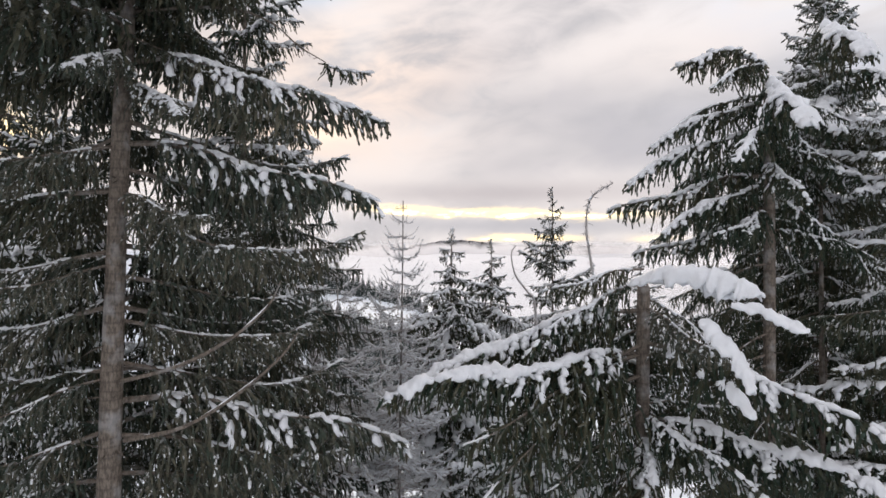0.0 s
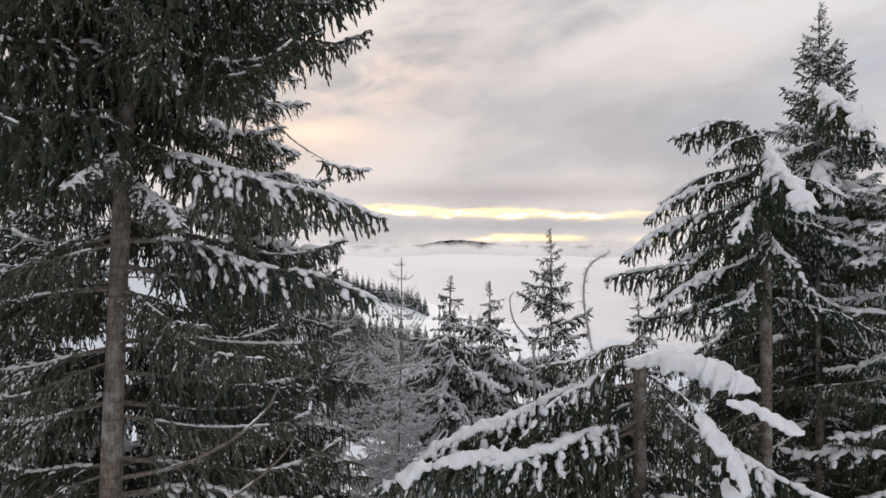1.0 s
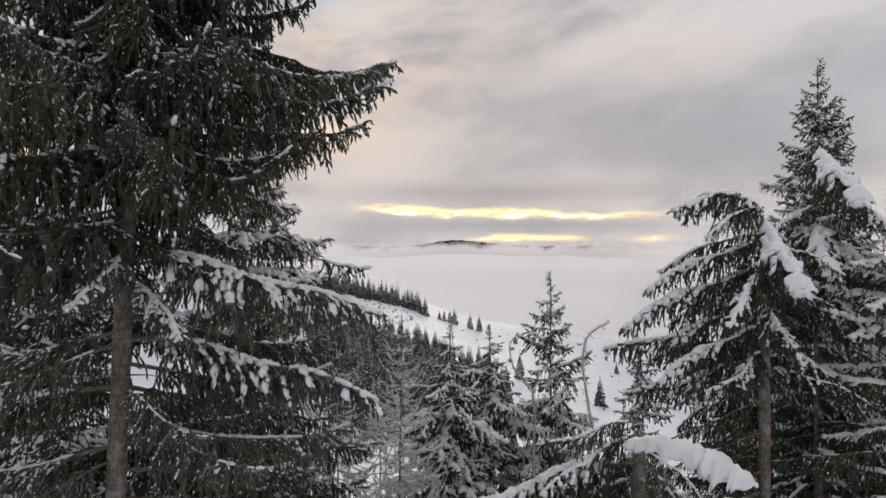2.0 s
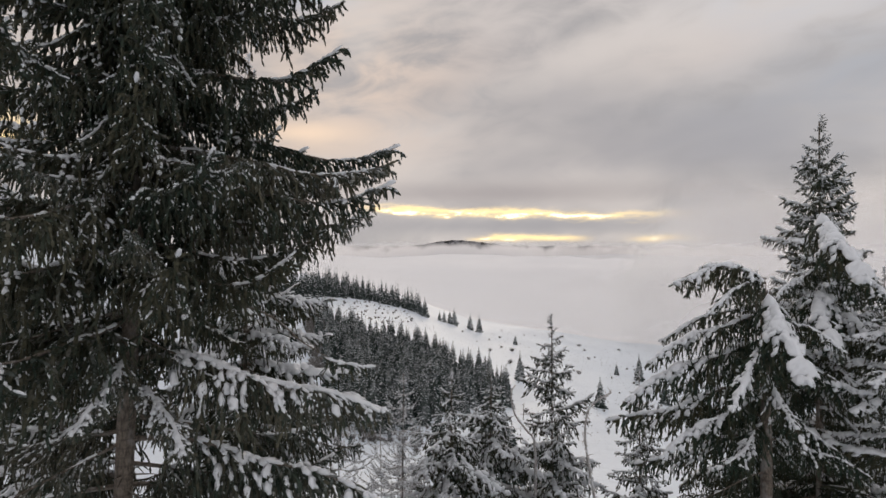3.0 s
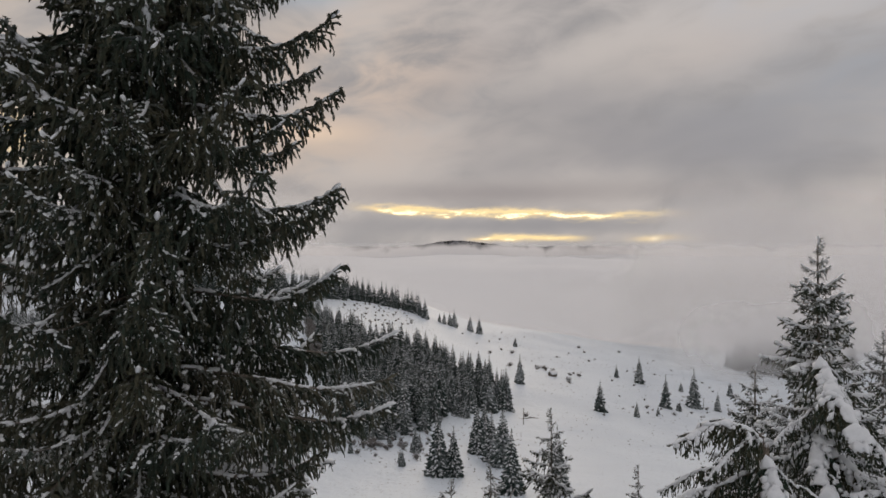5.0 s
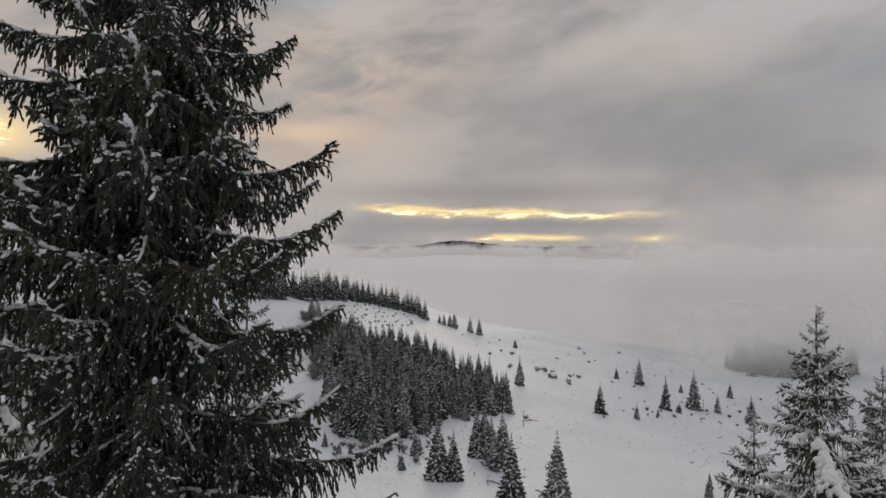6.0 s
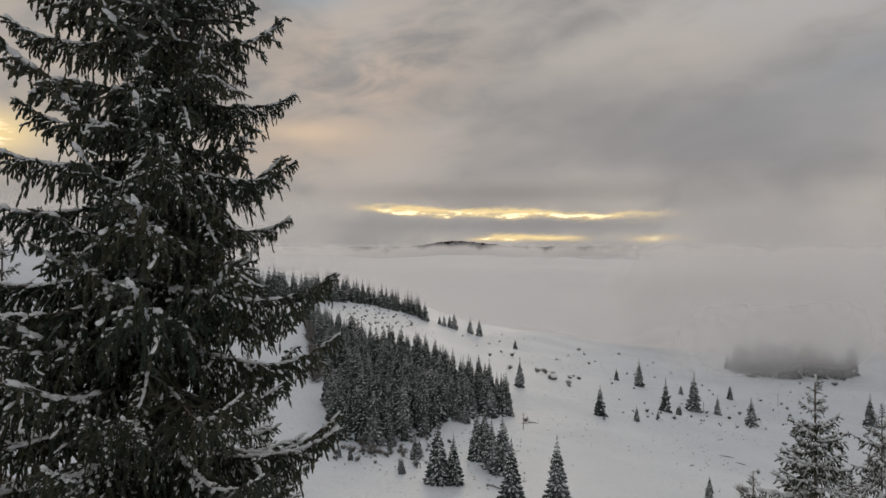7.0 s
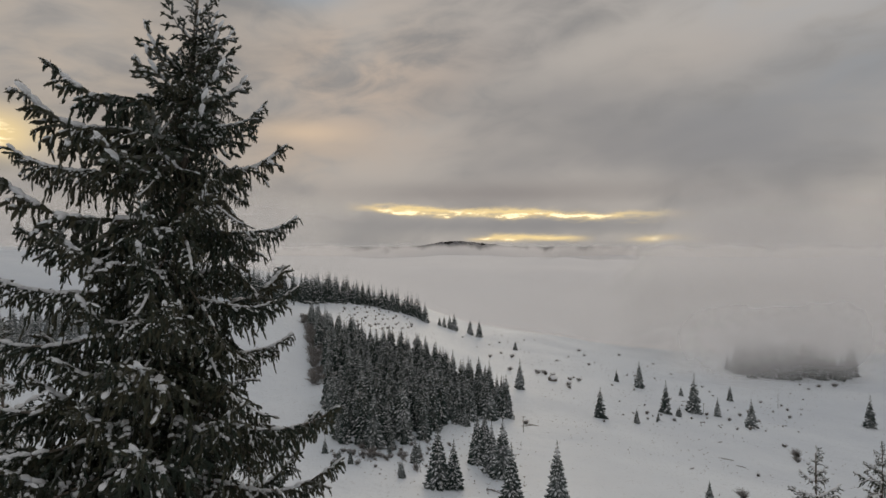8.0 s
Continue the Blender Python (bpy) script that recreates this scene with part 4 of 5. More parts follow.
# ---- distant trees ----
def far_spruce(name, seed, boughs, snowy, slim=1.0):
    """Trunk and crown of a whole spruce, 1 m high, seen from far off."""
    rng = random.Random(seed)
    crown, stem = Shape(), Shape()
    tube(stem, [(0, 0, -0.03), (0, 0, 0.5), (0, 0, 0.97)], [0.013, 0.008, 0.002], 5)
    full, tiers = rng.uniform(0.72, 0.98), rng.randint(15, 20)
    for b in range(boughs):
        s = 1 - (1 - (b + rng.random()) / boughs) ** 0.62
        s = min(0.995, (math.floor(s * tiers) + 0.25 + 0.45 * rng.random()) / tiers)
        z = 0.04 + 0.93 * s
        r = (0.15 * (1 - s) ** full + 0.008) * (1 + 0.25 * noise.noise((s * 7, seed, b % 3)))
        a = b * 2.4 + rng.uniform(-0.5, 0.5)
        rr = r * rng.uniform(0.55, 1.2)
        c, sn = math.cos(a), math.sin(a)
        w = (0.22 * rr + 0.012) * rng.uniform(0.7, 1.3) * slim
        drop = rr * rng.uniform(0.25, 0.75)

        def at(out, side, down):
            return (out * rr * c - side * w * sn, out * rr * sn + side * w * c, z - drop * down)

        crown.add([at(0.05, 0, 0), at(0.6, 1, 0.72), at(0.6, 0, 0.36), at(0.6, -1, 0.72), at(1.0, 0, 0.9), at(0.65, 0.2, 1.5)], [(0, 1, 2), (0, 2, 3), (2, 1, 4), (2, 4, 3), (1, 5, 4), (3, 4, 5)])
        if rng.random() < snowy:
            h = 0.006 + 0.05 * w
            pts = np.array([at(0.35, 0.1, 0.2), at(0.75, 0.75, 0.66), at(0.7, -0.7, 0.62), at(rng.uniform(0.85, 1.04), 0.1, 0.84), at(0.75, 0, 0.5)])
            pts[:, 2] += h * 0.5
            pts[4, 2] += h * 0.6
            crown.add(pts, [(0, 1, 4), (0, 4, 2), (1, 3, 4), (4, 3, 2)], 1)
    tube(crown, [(0, 0, 0.93), (0, 0, 1.0)], [0.007, 0.001], 4)
    return stem.mesh(name + "_stem", (BARK,)), crown.mesh(name, (NEEDLES_FAR, SNOW), False)


FAR = [far_spruce(f"far_spruce_{i}", 300 + i, 480, (0.38, 0.32, 0.22, 0.45, 0.28)[i], 0.42) for i in range(5)]
FAR_DARK = [far_spruce(f"dark_far_spruce_{i}", 310 + i, 300, 0.3, 0.7) for i in range(3)]
FINE = [far_spruce(f"fine_far_spruce_{i}", 330 + i, 900, (0.5, 0.4, 0.55)[i], 0.4) for i in range(3)]
FARTHEST = [far_spruce(f"farthest_spruce_{i}", 320 + i, 130, 0.35, 0.8) for i in range(4)]


def far_tree(x, y, high, kind, label, group, wide=1.0, pool=None):
    stem, crown = (pool or FAR)[kind]
    tree = tagged(new("spruce_tree"), label, "tree", group)
    tree.matrix_basis = Matrix.Translation((x, y, relief(x, y) - 0.3)) @ Euler((0, 0, kind * 1.3 + x)).to_matrix().to_4x4() @ Matrix.Diagonal((high * wide, high * wide, high, 1))
    part("trunk", stem, tree)
    part("crown", crown, tree)
    return tree


LONE = [(56.5, 448.0, 22.8), (98.2, 381.0, 19.8), (176.5, 549.0, 25.4), (159.9, 438.0, 24.4), (193.0, 469.0, 31.3), (121.1, 381.0, 10.6), (210.8, 468.0, 15.6), (221.6, 438.0, 21.1), (343.3, 490.0, 27.2), (139.4, 397.0, 4.4), (169.3, 436.0, 8.1), (44.8, 755.0, 22.4), (33.4, 751.0, 20.9), (13.5, 731.0, 21.7), (8.1, 731.0, 17.6), (1.3, 728.0, 14.8), (-4.1, 730.0, 12.2), (-21.4, 721.0, 24.1), (-27.1, 730.0, 20.3), (163.6, 575.0, 11.7), (82.1, 698.0, 9.1), (467.1, 717.0, 26.6), (472.6, 737.0, 23.2), (-1.6, 193.0, 21.1), (3.4, 193.0, 16.1), (13.1, 232.0, 19.8), (17.3, 217.0, 19.1), (20.5, 209.0, 21.3), (16.9, 247.0, 18.3), (18.4, 164.0, 18.2), (30.9, 165.0, 19.1), (-14.7, 209.0, 5.4), (-22.5, 258.0, 10.0), (-10.4, 228.0, 9.7), (77.7, 178.0, 5.9), (10.6, 294.0, 10.9)]
pick = random.Random(61)
for x, y, high in LONE:
    far_tree(x, y, high, pick.randrange(3), "dark spruce alone on the snow slope" if y > 300 else "snow-dusted spruce at the forest edge", "lone spruces on the slope", pick.uniform(1.25, 1.6), FAR_DARK if y > 300 else FINE)


def inside(x, y, outline):
    hit = False
    for (x1, y1), (x2, y2) in zip(outline, outline[1:] + outline[:1]):
        if (y1 > y) != (y2 > y) and x < (x2 - x1) * (y - y1) / (y2 - y1) + x1:
            hit = not hit
    return hit


def scatter(outline, spacing, seed, tries=9000):
    rng, found, cells = random.Random(seed), [], {}
    xs, ys = [p[0] for p in outline], [p[1] for p in outline]
    for _ in range(tries):
        x, y = rng.uniform(min(xs), max(xs)), rng.uniform(min(ys), max(ys))
        if not inside(x, y, outline):
            continue
        cx, cy = int(x // spacing), int(y // spacing)
        if all((x - a) ** 2 + (y - b) ** 2 > spacing ** 2 for i in (-1, 0, 1) for j in (-1, 0, 1) for a, b in cells.get((cx + i, cy + j), ())):
            cells.setdefault((cx, cy), []).append((x, y))
            found.append((x, y))
    return sorted(found, key=lambda p: p[1])


WOOD = [(-113, 506), (-94, 489), (-76, 478), (-56, 455), (-36, 446), (-14, 448), (4, 408), (25, 415), (36, 382), (40, 352), (29, 328), (16, 312), (4, 292), (-8, 266), (-20, 249), (-34, 248), (-44, 256), (-56, 289), (-63, 339), (-74, 383), (-93, 446)]
grove = scatter(WOOD, 6.0, 5, 16000)
for i, (x, y) in enumerate(grove[:290]):
    far_tree(x, y, pick.uniform(16, 25) * (pick.uniform(0.4, 0.75) if pick.random() < 0.28 else 1), pick.randrange(5), "dense dark spruce dusted with snow in a forest", "spruces of the forest", pick.uniform(1.0, 1.45))


def thinned(spots, scale, least):
    return [p for p in spots if noise.noise((p[0] * scale, p[1] * scale, 4.0)) > least]


def woods(name, label, spots, low, high, kinds):
    """Trees too many and too far to count, as one mesh."""
    shape = Shape()
    for x, y in spots:
        crown = kinds[pick.randrange(len(kinds))][1]
        h, a = pick.uniform(low, high), pick.uniform(0, 6.28)
        pts = np.array([v.co[:] for v in crown.vertices])
        c, s = math.cos(a), math.sin(a)
        wide = pick.uniform(1.0, 1.45)
        pts = np.stack(((pts[:, 0] * c - pts[:, 1] * s) * wide, (pts[:, 0] * s + pts[:, 1] * c) * wide, pts[:, 2]), 1) * h
        shape.add(pts + np.array((x, y, relief(x, y) - 0.3)), [tuple(p.vertices) for p in crown.polygons])
        shape.slots[-len(crown.polygons):] = [p.material_index for p in crown.polygons]
    return tagged(new(name, shape.mesh(name, (NEEDLES_FAR, SNOW), False)), label, "forest", kind="stuff")


woods("forest", "snow-dusted spruce forest covering the shoulder of the hill", grove[290:], 13, 22, FAR)
woods("crest_forest", "dark spruce forest along the hill crest in thin fog", thinned(scatter([(-230, 520), (-160, 640), (-125, 735), (-70, 760), (-28, 760), (-33, 735), (-90, 715), (-120, 650), (-150, 560), (-170, 505)], 5.0, 6), 0.05, -0.25), 16, 31, FARTHEST)
woods("hollow_forest", "dark spruce wood half hidden in fog", [(pick.gauss(410, 33), pick.gauss(742, 17)) for _ in range(150)], 14, 44, FAR_DARK)
woods("side_forest", "dark spruce wood on the snow slope in fog", scatter([(-330, 330), (-250, 400), (-215, 400), (-240, 330)], 5.5, 8), 12, 18, FARTHEST)


def shrub_mesh(name, seed, leaves):
    """A round bush of crossing twigs, 1 m high."""
    rng, shape = random.Random(seed), Shape()
    lobes = [(rng.uniform(-0.35, 0.35), rng.uniform(-0.35, 0.35), rng.uniform(0.3, 0.55), rng.uniform(0.25, 0.45)) for _ in range(4)]
    for _ in range(leaves):
        x, y, z, r = rng.choice(lobes)
        d = np.array((rng.gauss(0, 1), rng.gauss(0, 1), rng.gauss(0.2, 1)))
        d /= np.linalg.norm(d)
        tip = np.array((x, y, z)) + d * r * rng.uniform(0.6, 1.05)
        tip[2] = max(tip[2], 0.02)
        root = np.array((x * 0.6, y * 0.6, max(0.0, z - r)))
        tube(shape, [root, root * 0.35 + tip * 0.65 + np.array((0, 0, 0.05)), tip], [0.014, 0.010, 0.005], 3)
    return shape.mesh(name, (TWIG,))


SHRUBS = [shrub_mesh(f"shrub_{i}", 400 + i, 120) for i in range(3)]


def shrub(x, y, size, i):
    ob = tagged(new("shrub", SHRUBS[i]), "bare frosted shrub standing in the snow", "shrub", "shrubs on the slope")
    ob.matrix_basis = Matrix.Translation((x, y, relief(x, y) - 0.1)) @ Euler((0, 0, x)).to_matrix().to_4x4() @ Matrix.Diagonal((size * 1.3, size * 1.3, size, 1))


for x, y in [(85.1, 553.0), (89.2, 547.0), (93.5, 528.0), (47.1, 605.0), (116.5, 542.0), (154.7, 647.0), (102.1, 494.0), (227.5, 787.0), (70.0, 624.0), (99.4, 202.0), (197.6, 339.0), (217.3, 387.0), (387.9, 648.0), (433.5, 674.0), (44.2, 327.0), (184.6, 611.0), (171.1, 766.0), (119.0, 639.0), (-26.7, 232.0), (-31.4, 235.0), (-36.2, 238.0), (-21.2, 231.0)]:
    shrub(x, y, pick.uniform(2.4, 4.6), pick.randrange(3))
for x, y in scatter([(40, 560), (330, 560), (420, 700), (60, 820), (20, 700)], 25.0, 9) + scatter([(120, 440), (300, 470), (330, 560), (150, 540)], 14.0, 10) + scatter([(-45, 225), (5, 205), (20, 260), (-30, 262)], 7.0, 11) + scatter([(95, 395), (150, 400), (260, 440), (255, 462), (140, 425)], 9.0, 12):
    shrub(x, y, 0.5 + 3.2 * pick.random() ** 3, pick.randrange(3))




def thicket(label, spots, low, high):
    """Bare bushes grown into one another, too many to count."""
    shape = Shape()
    for x, y in spots:
        bush, size, a = SHRUBS[pick.randrange(3)], pick.uniform(low, high), pick.uniform(0, 6.28)
        pts = np.array([v.co[:] for v in bush.vertices])
        c, sn = math.cos(a), math.sin(a)
        pts = np.stack(((pts[:, 0] * c - pts[:, 1] * sn) * 1.3, (pts[:, 0] * sn + pts[:, 1] * c) * 1.3, pts[:, 2]), 1) * size
        shape.add(pts + np.array((x, y, relief(x, y) - 0.1)), [tuple(p.vertices) for p in bush.polygons])
    return tagged(new("thicket", shape.mesh("thicket", (TWIG,))), label, "shrubs", kind="stuff")


thicket("frosted bare thicket along the forest edge", scatter([(-118, 510), (-104, 515), (-92, 480), (-86, 440), (-74, 395), (-66, 340), (-74, 340), (-84, 390), (-98, 445)], 4.2, 14), 3.5, 8.0)
thicket("scattered bare bushes on the snowy crest", scatter([(-105, 640), (-88, 690), (-40, 712), (-30, 640), (-60, 520), (-85, 520)], 11.0, 15), 1.2, 3.4)
thicket("low frosted bushes below the forest", scatter([(-46, 240), (-20, 225), (4, 236), (-6, 262), (-34, 246)], 4.2, 16, 300), 1.2, 3.0)
for x, y, size in ((82.5, 536, 5), (90.6, 537, 5.5), (96.9, 536, 4.5), (110.2, 526, 4), (117.2, 527, 4.5), (99, 477, 4), (58.4, 534, 5), (69.5, 620, 5), (430.9, 670, 5.5), (409.2, 665, 4.5), (101.9, 207, 3.6), (204, 350, 7), (144, 279, 2.2),
                   (194.1, 486, 3), (200.8, 465, 3.2), (213.4, 455, 3), (234.9, 482, 3.4), (139.8, 418, 3.2), (97.8, 369, 2.0), (-28, 239, 3.2), (-17, 238, 2.8), (-40, 232, 3.0), (-24, 234, 2.6), (-12, 236, 2.4), (-9, 215, 3.2)):
    shrub(x, y, size, pick.randrange(3))
for x, y, high in ((-29.3, 245, 6.5), (-21.1, 242, 4.5), (-9.5, 244, 5.5), (-13.7, 205, 6.5), (-38.7, 227, 5), (-33.7, 222, 6), (86.6, 198, 6), (142.3, 403, 6), (166.9, 434, 6.5), (161.3, 567, 10), (81.7, 689, 11), (-22.4, 257, 8), (-33.8, 253, 9), (-46.1, 238, 7), (258.9, 550, 14), (214.2, 549, 9)):
    far_tree(x, y, high, pick.randrange(5), "small frosted spruce on the snow slope", "small spruces on the slope", pick.uniform(1.2, 1.7))


def grass_tufts(spots):
    """Dead grass and heather that stick out of the snow."""
    shape = Shape()
    for x, y in spots:
        z, big = relief(x, y), pick.uniform(0.2, 0.65)
        for _ in range(5):
            a, r = pick.uniform(0, 6.28), big * pick.uniform(0.4, 1.6)
            c, sn = math.cos(a), math.sin(a)
            shape.add([(x - sn * 0.2, y + c * 0.2, z - 0.1), (x + sn * 0.2, y - c * 0.2, z - 0.1), (x + c * r, y + sn * r, z + big * pick.uniform(0.5, 1.0))], [(0, 1, 2)])
    return tagged(new("grass_tufts", shape.mesh("grass_tufts", (TWIG,), False)), "dead grass tufts sticking out of the snow", "grass", kind="stuff")


tufts = thinned(scatter([(20, 250), (110, 180), (330, 420), (480, 640), (420, 780), (60, 800), (40, 560), (60, 400)], 4.5, 21, 5200), 0.02, 0.02)
tufts += scatter([(-112, 640), (-88, 700), (-50, 722), (-10, 700), (-8, 520), (-40, 470), (-90, 510)], 5.5, 23, 900)
grass_tufts(tufts + scatter([(-45, 215), (25, 180), (38, 300), (-20, 262)], 2.6, 22, 700))


# ---- small built things on the slope ----
def box(shape, low, high, slot=0):
    (x0, y0, z0), (x1, y1, z1) = low, high
    shape.add([(x0, y0, z0), (x1, y0, z0), (x1, y1, z0), (x0, y1, z0), (x0, y0, z1), (x1, y0, z1), (x1, y1, z1), (x0, y1, z1)],
              [(0, 3, 2, 1), (4, 5, 6, 7), (0, 1, 5, 4), (1, 2, 6, 5), (2, 3, 7, 6), (3, 0, 4, 7)], slot)


def hut(x, y, turn):
    """A low wooden hay hut with a snowed-up gable roof."""
    place = tagged(new("hut"), "small dark wooden hut under a snow-covered roof", "hut")
    place.matrix_basis = Matrix.Translation((x, y, relief(x, y) - 0.2)) @ Euler((0, 0, radians(turn))).to_matrix().to_4x4()
    walls = Shape()
    for k in range(9):
        box(walls, (-3.0 + 0.02 * (k % 2), -2.2, 0.28 * k), (3.0 - 0.02 * (k % 2), 2.2, 0.28 * k + 0.25))
    walls.add([(-3, -2.2, 2.5), (-3, 2.2, 2.5), (-3, 0, 4.4), (3, -2.2, 2.5), (3, 2.2, 2.5), (3, 0, 4.4)], [(0, 2, 1), (3, 4, 5)])
    part("log_wall", walls.mesh("hut_walls", (BARK,), False), place)
    for side in (-1, 1):
        roof = Shape()
        roof.add([(-3.5, 0, 4.5), (3.5, 0, 4.5), (3.5, side * 2.9, 2.1), (-3.5, side * 2.9, 2.1), (-3.5, 0, 4.95), (3.5, 0, 4.95), (3.4, side * 2.95, 2.5), (-3.4, side * 2.95, 2.5)],
                 [(0, 1, 2, 3), (4, 7, 6, 5), (0, 4, 5, 1), (1, 5, 6, 2), (2, 6, 7, 3), (3, 7, 4, 0)])
        part("roof", roof.mesh("hut_roof", (SNOW,)), place, None, "roof slope under thick snow")


def utility_pole(x, y, high, arms):
    place = tagged(new("utility_pole"), "thin weathered wooden utility pole in the snow", "pole", "poles across the slope")
    place.location = (x, y, relief(x, y) - 0.3)
    shaft = Shape()
    tube(shaft, [(0, 0, 0), (0.03, 0, high * 0.5), (0, 0, high)], [0.2, 0.17, 0.13], 8)
    part("shaft", shaft.mesh("pole_shaft", (TWIG,)), place)
    for k in range(arms):
        arm = Shape()
        box(arm, (-0.9, -0.07, high - 0.5 - 0.7 * k), (0.9, 0.07, high - 0.34 - 0.7 * k))
        part("crossarm", arm.mesh("pole_arm", (TWIG,), False), place)


def fallen_log(x, y, long, turn):
    shape = Shape()
    tube(shape, [(-long / 2, 0, 0.15), (0, 0.1, 0.2), (long / 2, 0, 0.15)], [0.24, 0.2, 0.12], 8)
    for k in range(7):
        tube(shape, [(-long / 2 + long * k / 7, 0, 0.2), (-long / 2 + long * k / 7 + 0.3, 0.5 * (-1) ** k, 0.8)], [0.05, 0.02], 4)
    ob = tagged(new("fallen_log", shape.mesh("fallen_log", (TWIG,))), "dark fallen trunk half buried in snow", "log", "fallen logs")
    ob.matrix_basis = Matrix.Translation((x, y, relief(x, y))) @ Euler((0, 0, radians(turn))).to_matrix().to_4x4()


hut(91.3, 508.0, 35)
utility_pole(297.3, 541.0, 13.0, 0)
utility_pole(199.9, 468.0, 9.0, 1)
utility_pole(40.2, 305.0, 8.5, 1)
for x, y, long, turn in ((44.5, 322.0, 9.0, 20), (48.5, 326.0, 6.0, -35), (17.3, 185.0, 7.0, -50), (15.5, 189.0, 4.5, -40), (163.0, 360.0, 6.0, 25), (141.6, 305.0, 7.0, -30), (143.3, 294.0, 5.0, -40), (219.6, 391.0, 4.0, 10), (107.1, 262.0, 2.5, 30), (205.0, 520.0, 9.0, 10), (120.0, 640.0, 8.0, 15)):
    fallen_log(x, y, long, turn)
# ---- fog ----
def fog_bank(label, centre, width, height, material, bulge=0.0, turn=0.0):
    """A hanging sheet of cloud, bowed and uneven."""
    nx, nz = 24, 12
    pts, uv = [], []
    for j in range(nz + 1):
        for i in range(nx + 1):
            u, v = i / nx, j / nz
            pts.append(((u - 0.5) * width, bulge * math.sin(math.pi * u) * -1 + 3.0 * math.sin(5 * u + 3 * v), (v - 0.5) * height))
            uv.append((u, v))
    shape, w = Shape(), nx + 1
    shape.add(pts, [(j * w + i, j * w + i + 1, (j + 1) * w + i + 1, (j + 1) * w + i) for j in range(nz) for i in range(nx)])
    me = shape.mesh("fog_bank", (material,))
    layer = me.uv_layers.new(name="UVMap")
    for loop in me.loops:
        layer.data[loop.index].uv = uv[loop.vertex_index]
    ob = tagged(new("fog_bank", me), label, "fog", kind="stuff")
    ob.matrix_basis = Matrix.Translation(centre) @ Euler((0, 0, radians(turn))).to_matrix().to_4x4()
    return ob


def cloud_sea():
    """The top of the low cloud that fills the valley, out to the horizon."""
    shape = Shape()
    ys = [905 + 4300 * (j / 70) ** 1.8 for j in range(71)]
    xs = [-4500 + 90 * i for i in range(101)]
    pts = []
    for y in ys:
        out = step(905, 1700, y)
        for x in xs:
            billow = (9 + 17 * step(1600, 2600, y)) * noise.noise((x * 0.0021, y * 0.0016, 2.5)) + 12 * noise.noise((x * 0.006, y * 0.004, 7)) + 5 * noise.noise((x * 0.014, y * 0.01, 1))
            pts.append((x, y, (1 - out) * (height_at(x, 890) - 14) + out * -38 + billow * (0.15 + 0.85 * out)))
    w = len(xs)
    shape.add(pts, [(j * w + i, j * w + i + 1, (j + 1) * w + i + 1, (j + 1) * w + i) for j in range(len(ys) - 1) for i in range(w - 1)])
    m, nt, p = surface("cloud_sea", 1.0)
    puff = noise_of(nt, place_of(nt), 0.004, 4.0)
    nt.links.new(blend(nt, puff, (0.88, 0.87, 0.875), (0.95, 0.94, 0.94)), p.inputs["Base Color"])
    return tagged(new("cloud_sea", shape.mesh("cloud_sea", (m,))), "pale sea of low cloud filling the valley", "cloud", kind="stuff")


cloud_sea()


def far_ridge():
    shape = Shape()
    nx = 90
    pts = []
    for j in range(5):
        for i in range(nx + 1):
            x = -700 + 2000 * i / nx
            crest = 46 * math.exp(-((x - 90) / (300 if x > 90 else 210)) ** 2) + 10 * noise.noise((x * 0.014, 0, 1))
            pts.append((x, 4600 + 40 * abs(j - 2), -98 + (crest + 132) * (1, 0.8, 0.3)[abs(j - 2)]))
    w = nx + 1
    shape.add(pts, [(j * w + i, j * w + i + 1, (j + 1) * w + i + 1, (j + 1) * w + i) for j in range(4) for i in range(nx)])
    m, nt, p = surface("far_mountain", 0.9)
    # Distance haze is put into the rock's base colour, lightened to a pale grey.
    nt.links.new(blend(nt, noise_of(nt, place_of(nt), 0.02, 4.0), (0.22, 0.22, 0.235), (0.34, 0.34, 0.36)), p.inputs["Base Color"])
    return tagged(new("backdrop", shape.mesh("far_mountain", (m,))), "dark distant mountain ridge above the clouds", "mountain", kind="structure")


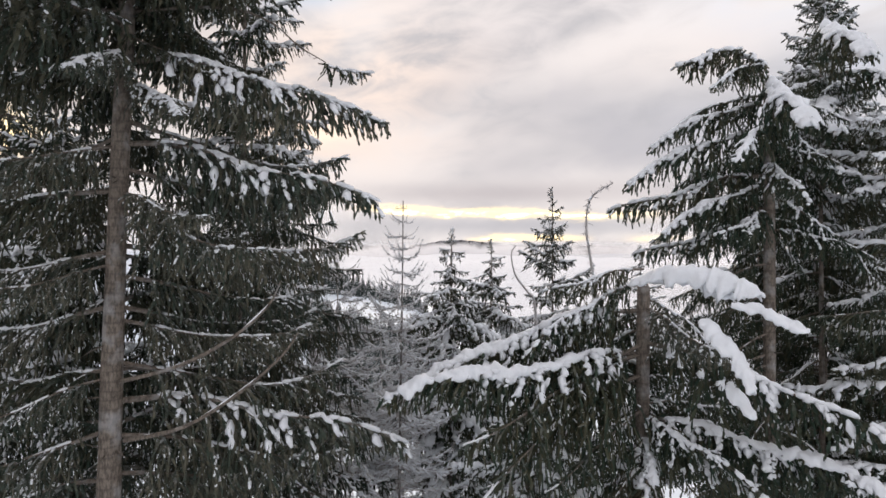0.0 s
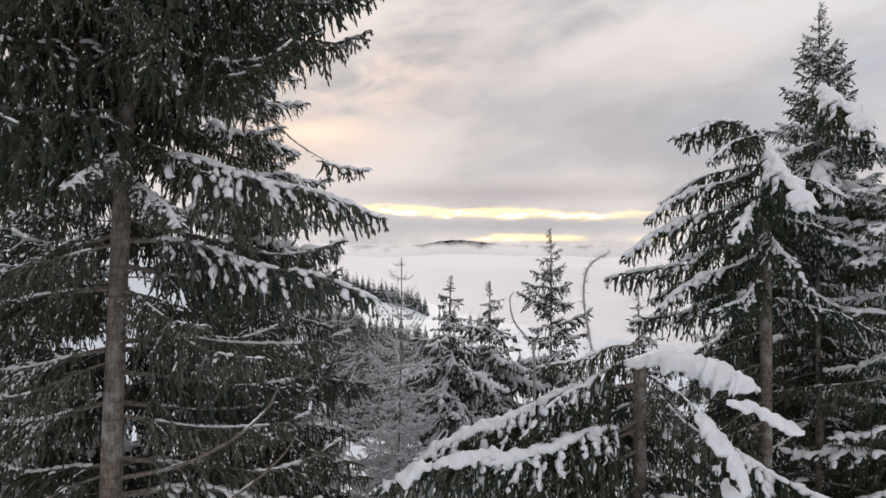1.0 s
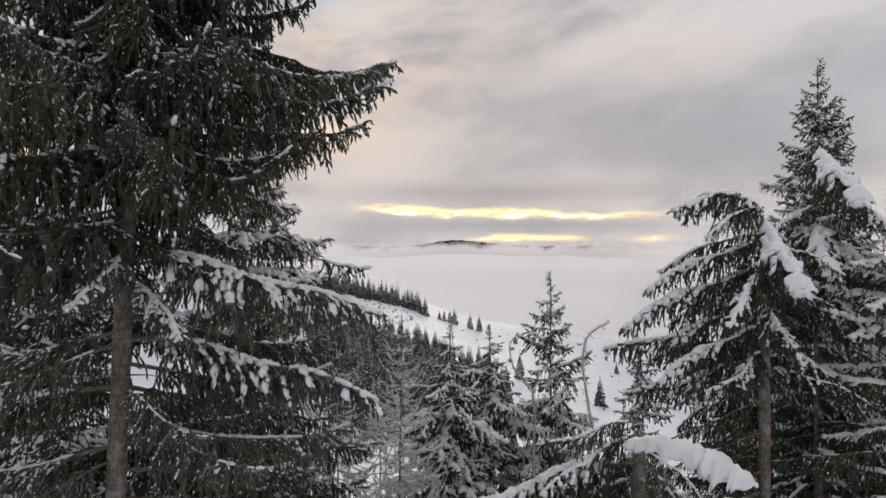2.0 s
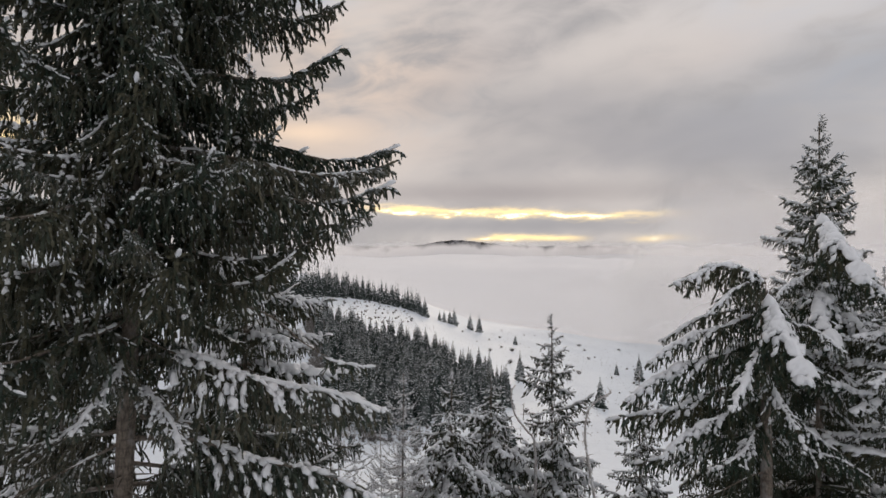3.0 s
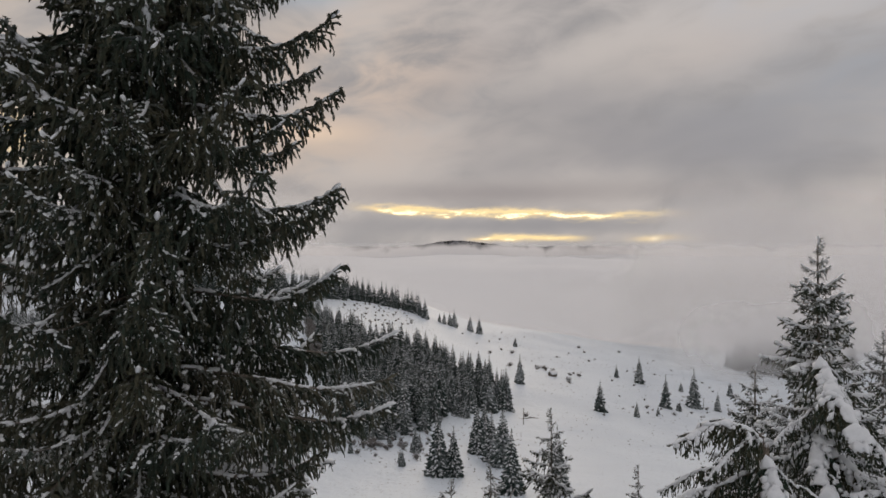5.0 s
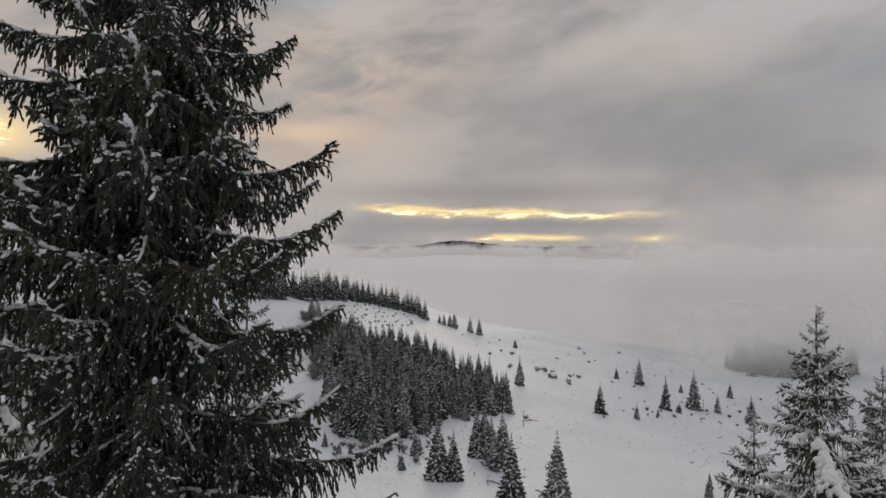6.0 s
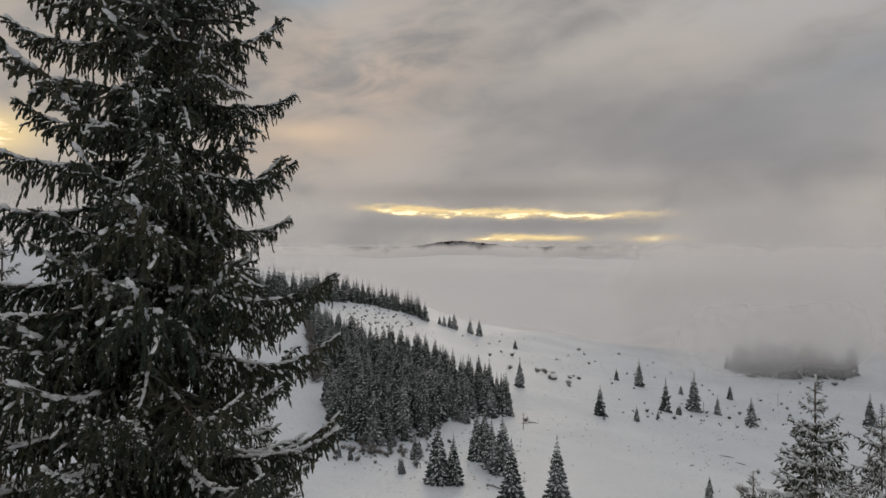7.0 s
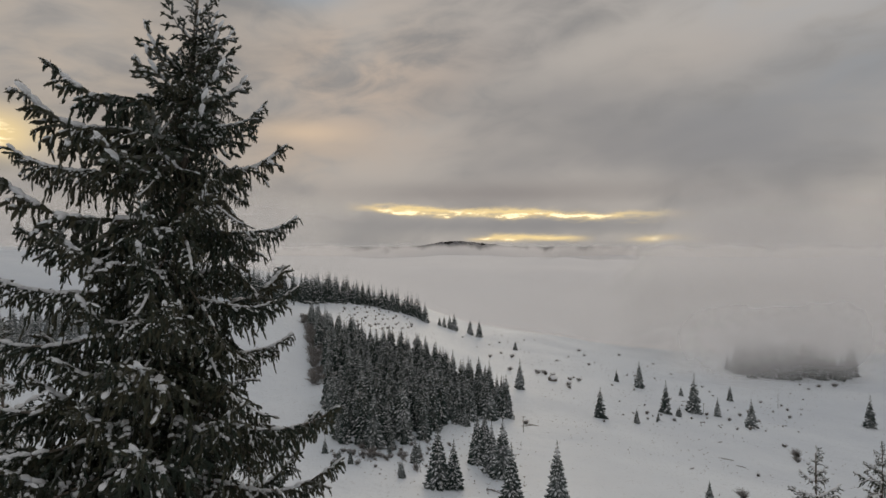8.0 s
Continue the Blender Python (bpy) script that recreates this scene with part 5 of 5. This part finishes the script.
far_ridge()
def fog_curtain(y, dense, x0, x1, seed, soft_foot):
    """A thin sheet of fog that stands over the slope, faint at its foot, rising as a plume on one side."""
    nx, nz = 60, 12
    shape, uv, pts = Shape(), [], []
    for j in range(nz + 1):
        for i in range(nx + 1):
            u, v = i / nx, j / nz
            x = x0 + (x1 - x0) * u
            foot = height_at(x, min(y, 890)) - 2
            rise = step(0.27 * y, 0.42 * y, x)
            top = 8 * (1 - rise) + rise * (0.185 * y - 0.09 * (x - 0.42 * y)) + 14 * noise.noise((x * 0.01, y, 1))
            pts.append((x, y + 4 * math.sin(x * 0.02), foot + (max(top, foot + 45) - foot) * v))
            uv.append((u, v))
    w = nx + 1
    shape.add(pts, [(j * w + i, j * w + i + 1, (j + 1) * w + i + 1, (j + 1) * w + i) for j in range(nz) for i in range(nx)])
    me = shape.mesh("fog_curtain", (fog_material("slope_fog", dense, 2.6, (0.22, 0.03, soft_foot, 0.34), seed, (0.95, 0.94, 0.945), 5.0),))
    layer = me.uv_layers.new(name="UVMap")
    for loop in me.loops:
        layer.data[loop.index].uv = uv[loop.vertex_index]
    return tagged(new("fog_bank", me), "thin fog drifting over the lower snow slope", "fog", kind="stuff")


for y, x0, seed, dense, foot in ((660, 70, 1.0, 0.242, 0.3), (720, 40, 3.7, 0.244, 0.22), (780, -20, 6.4, 0.244, 0.14), (835, -140, 9.1, 0.244, 0.08), (885, -260, 11.8, 0.246, 0.06)):
    fog_curtain(y, dense, x0, 1000 + y, seed, foot)


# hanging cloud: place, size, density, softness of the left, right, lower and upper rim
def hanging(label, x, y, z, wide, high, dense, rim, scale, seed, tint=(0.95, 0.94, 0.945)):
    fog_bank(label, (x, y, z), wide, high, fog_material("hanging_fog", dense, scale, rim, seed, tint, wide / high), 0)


for y, z, seed in ((640, -80, 8.0), (690, -90, 15.2)):
    hanging("fog over the dark hollow", 0.55 * y, y, z, 330, 150, 0.55, (0.3, 0.3, 0.5, 0.35), 2.0, seed)
for y, seed in ((780, 3.7), (830, 6.2)):
    hanging("fog rolling over the hill crest", -360, y, 25, 700, 210, 0.24, (0.1, 0.35, 0.3, 0.4), 2.0, seed)
for y, seed in ((1350, 2.2), (1480, 5.1)):
    hanging("plume of fog drifting off the crest", -0.5 * y, y, 15, 0.9 * y, 320, 0.24, (0.05, 0.4, 0.2, 0.35), 2.2, seed)
hanging("bank of cloud under the far mountains", 500, 4300, -50, 6400, 280, 1.0, (0.05, 0.05, 0.05, 0.25), 1.6, 6.1)
# The cloud's shade is put into its colour: tint about half the other fog's.
hanging("low cloud sheet below the gold gap with shade in its grey tint", 840, 3300, -14, 900, 230, 0.24, (0.35, 0.35, 0.4, 0.4), 3.0, 4.4, (0.5, 0.49, 0.5))
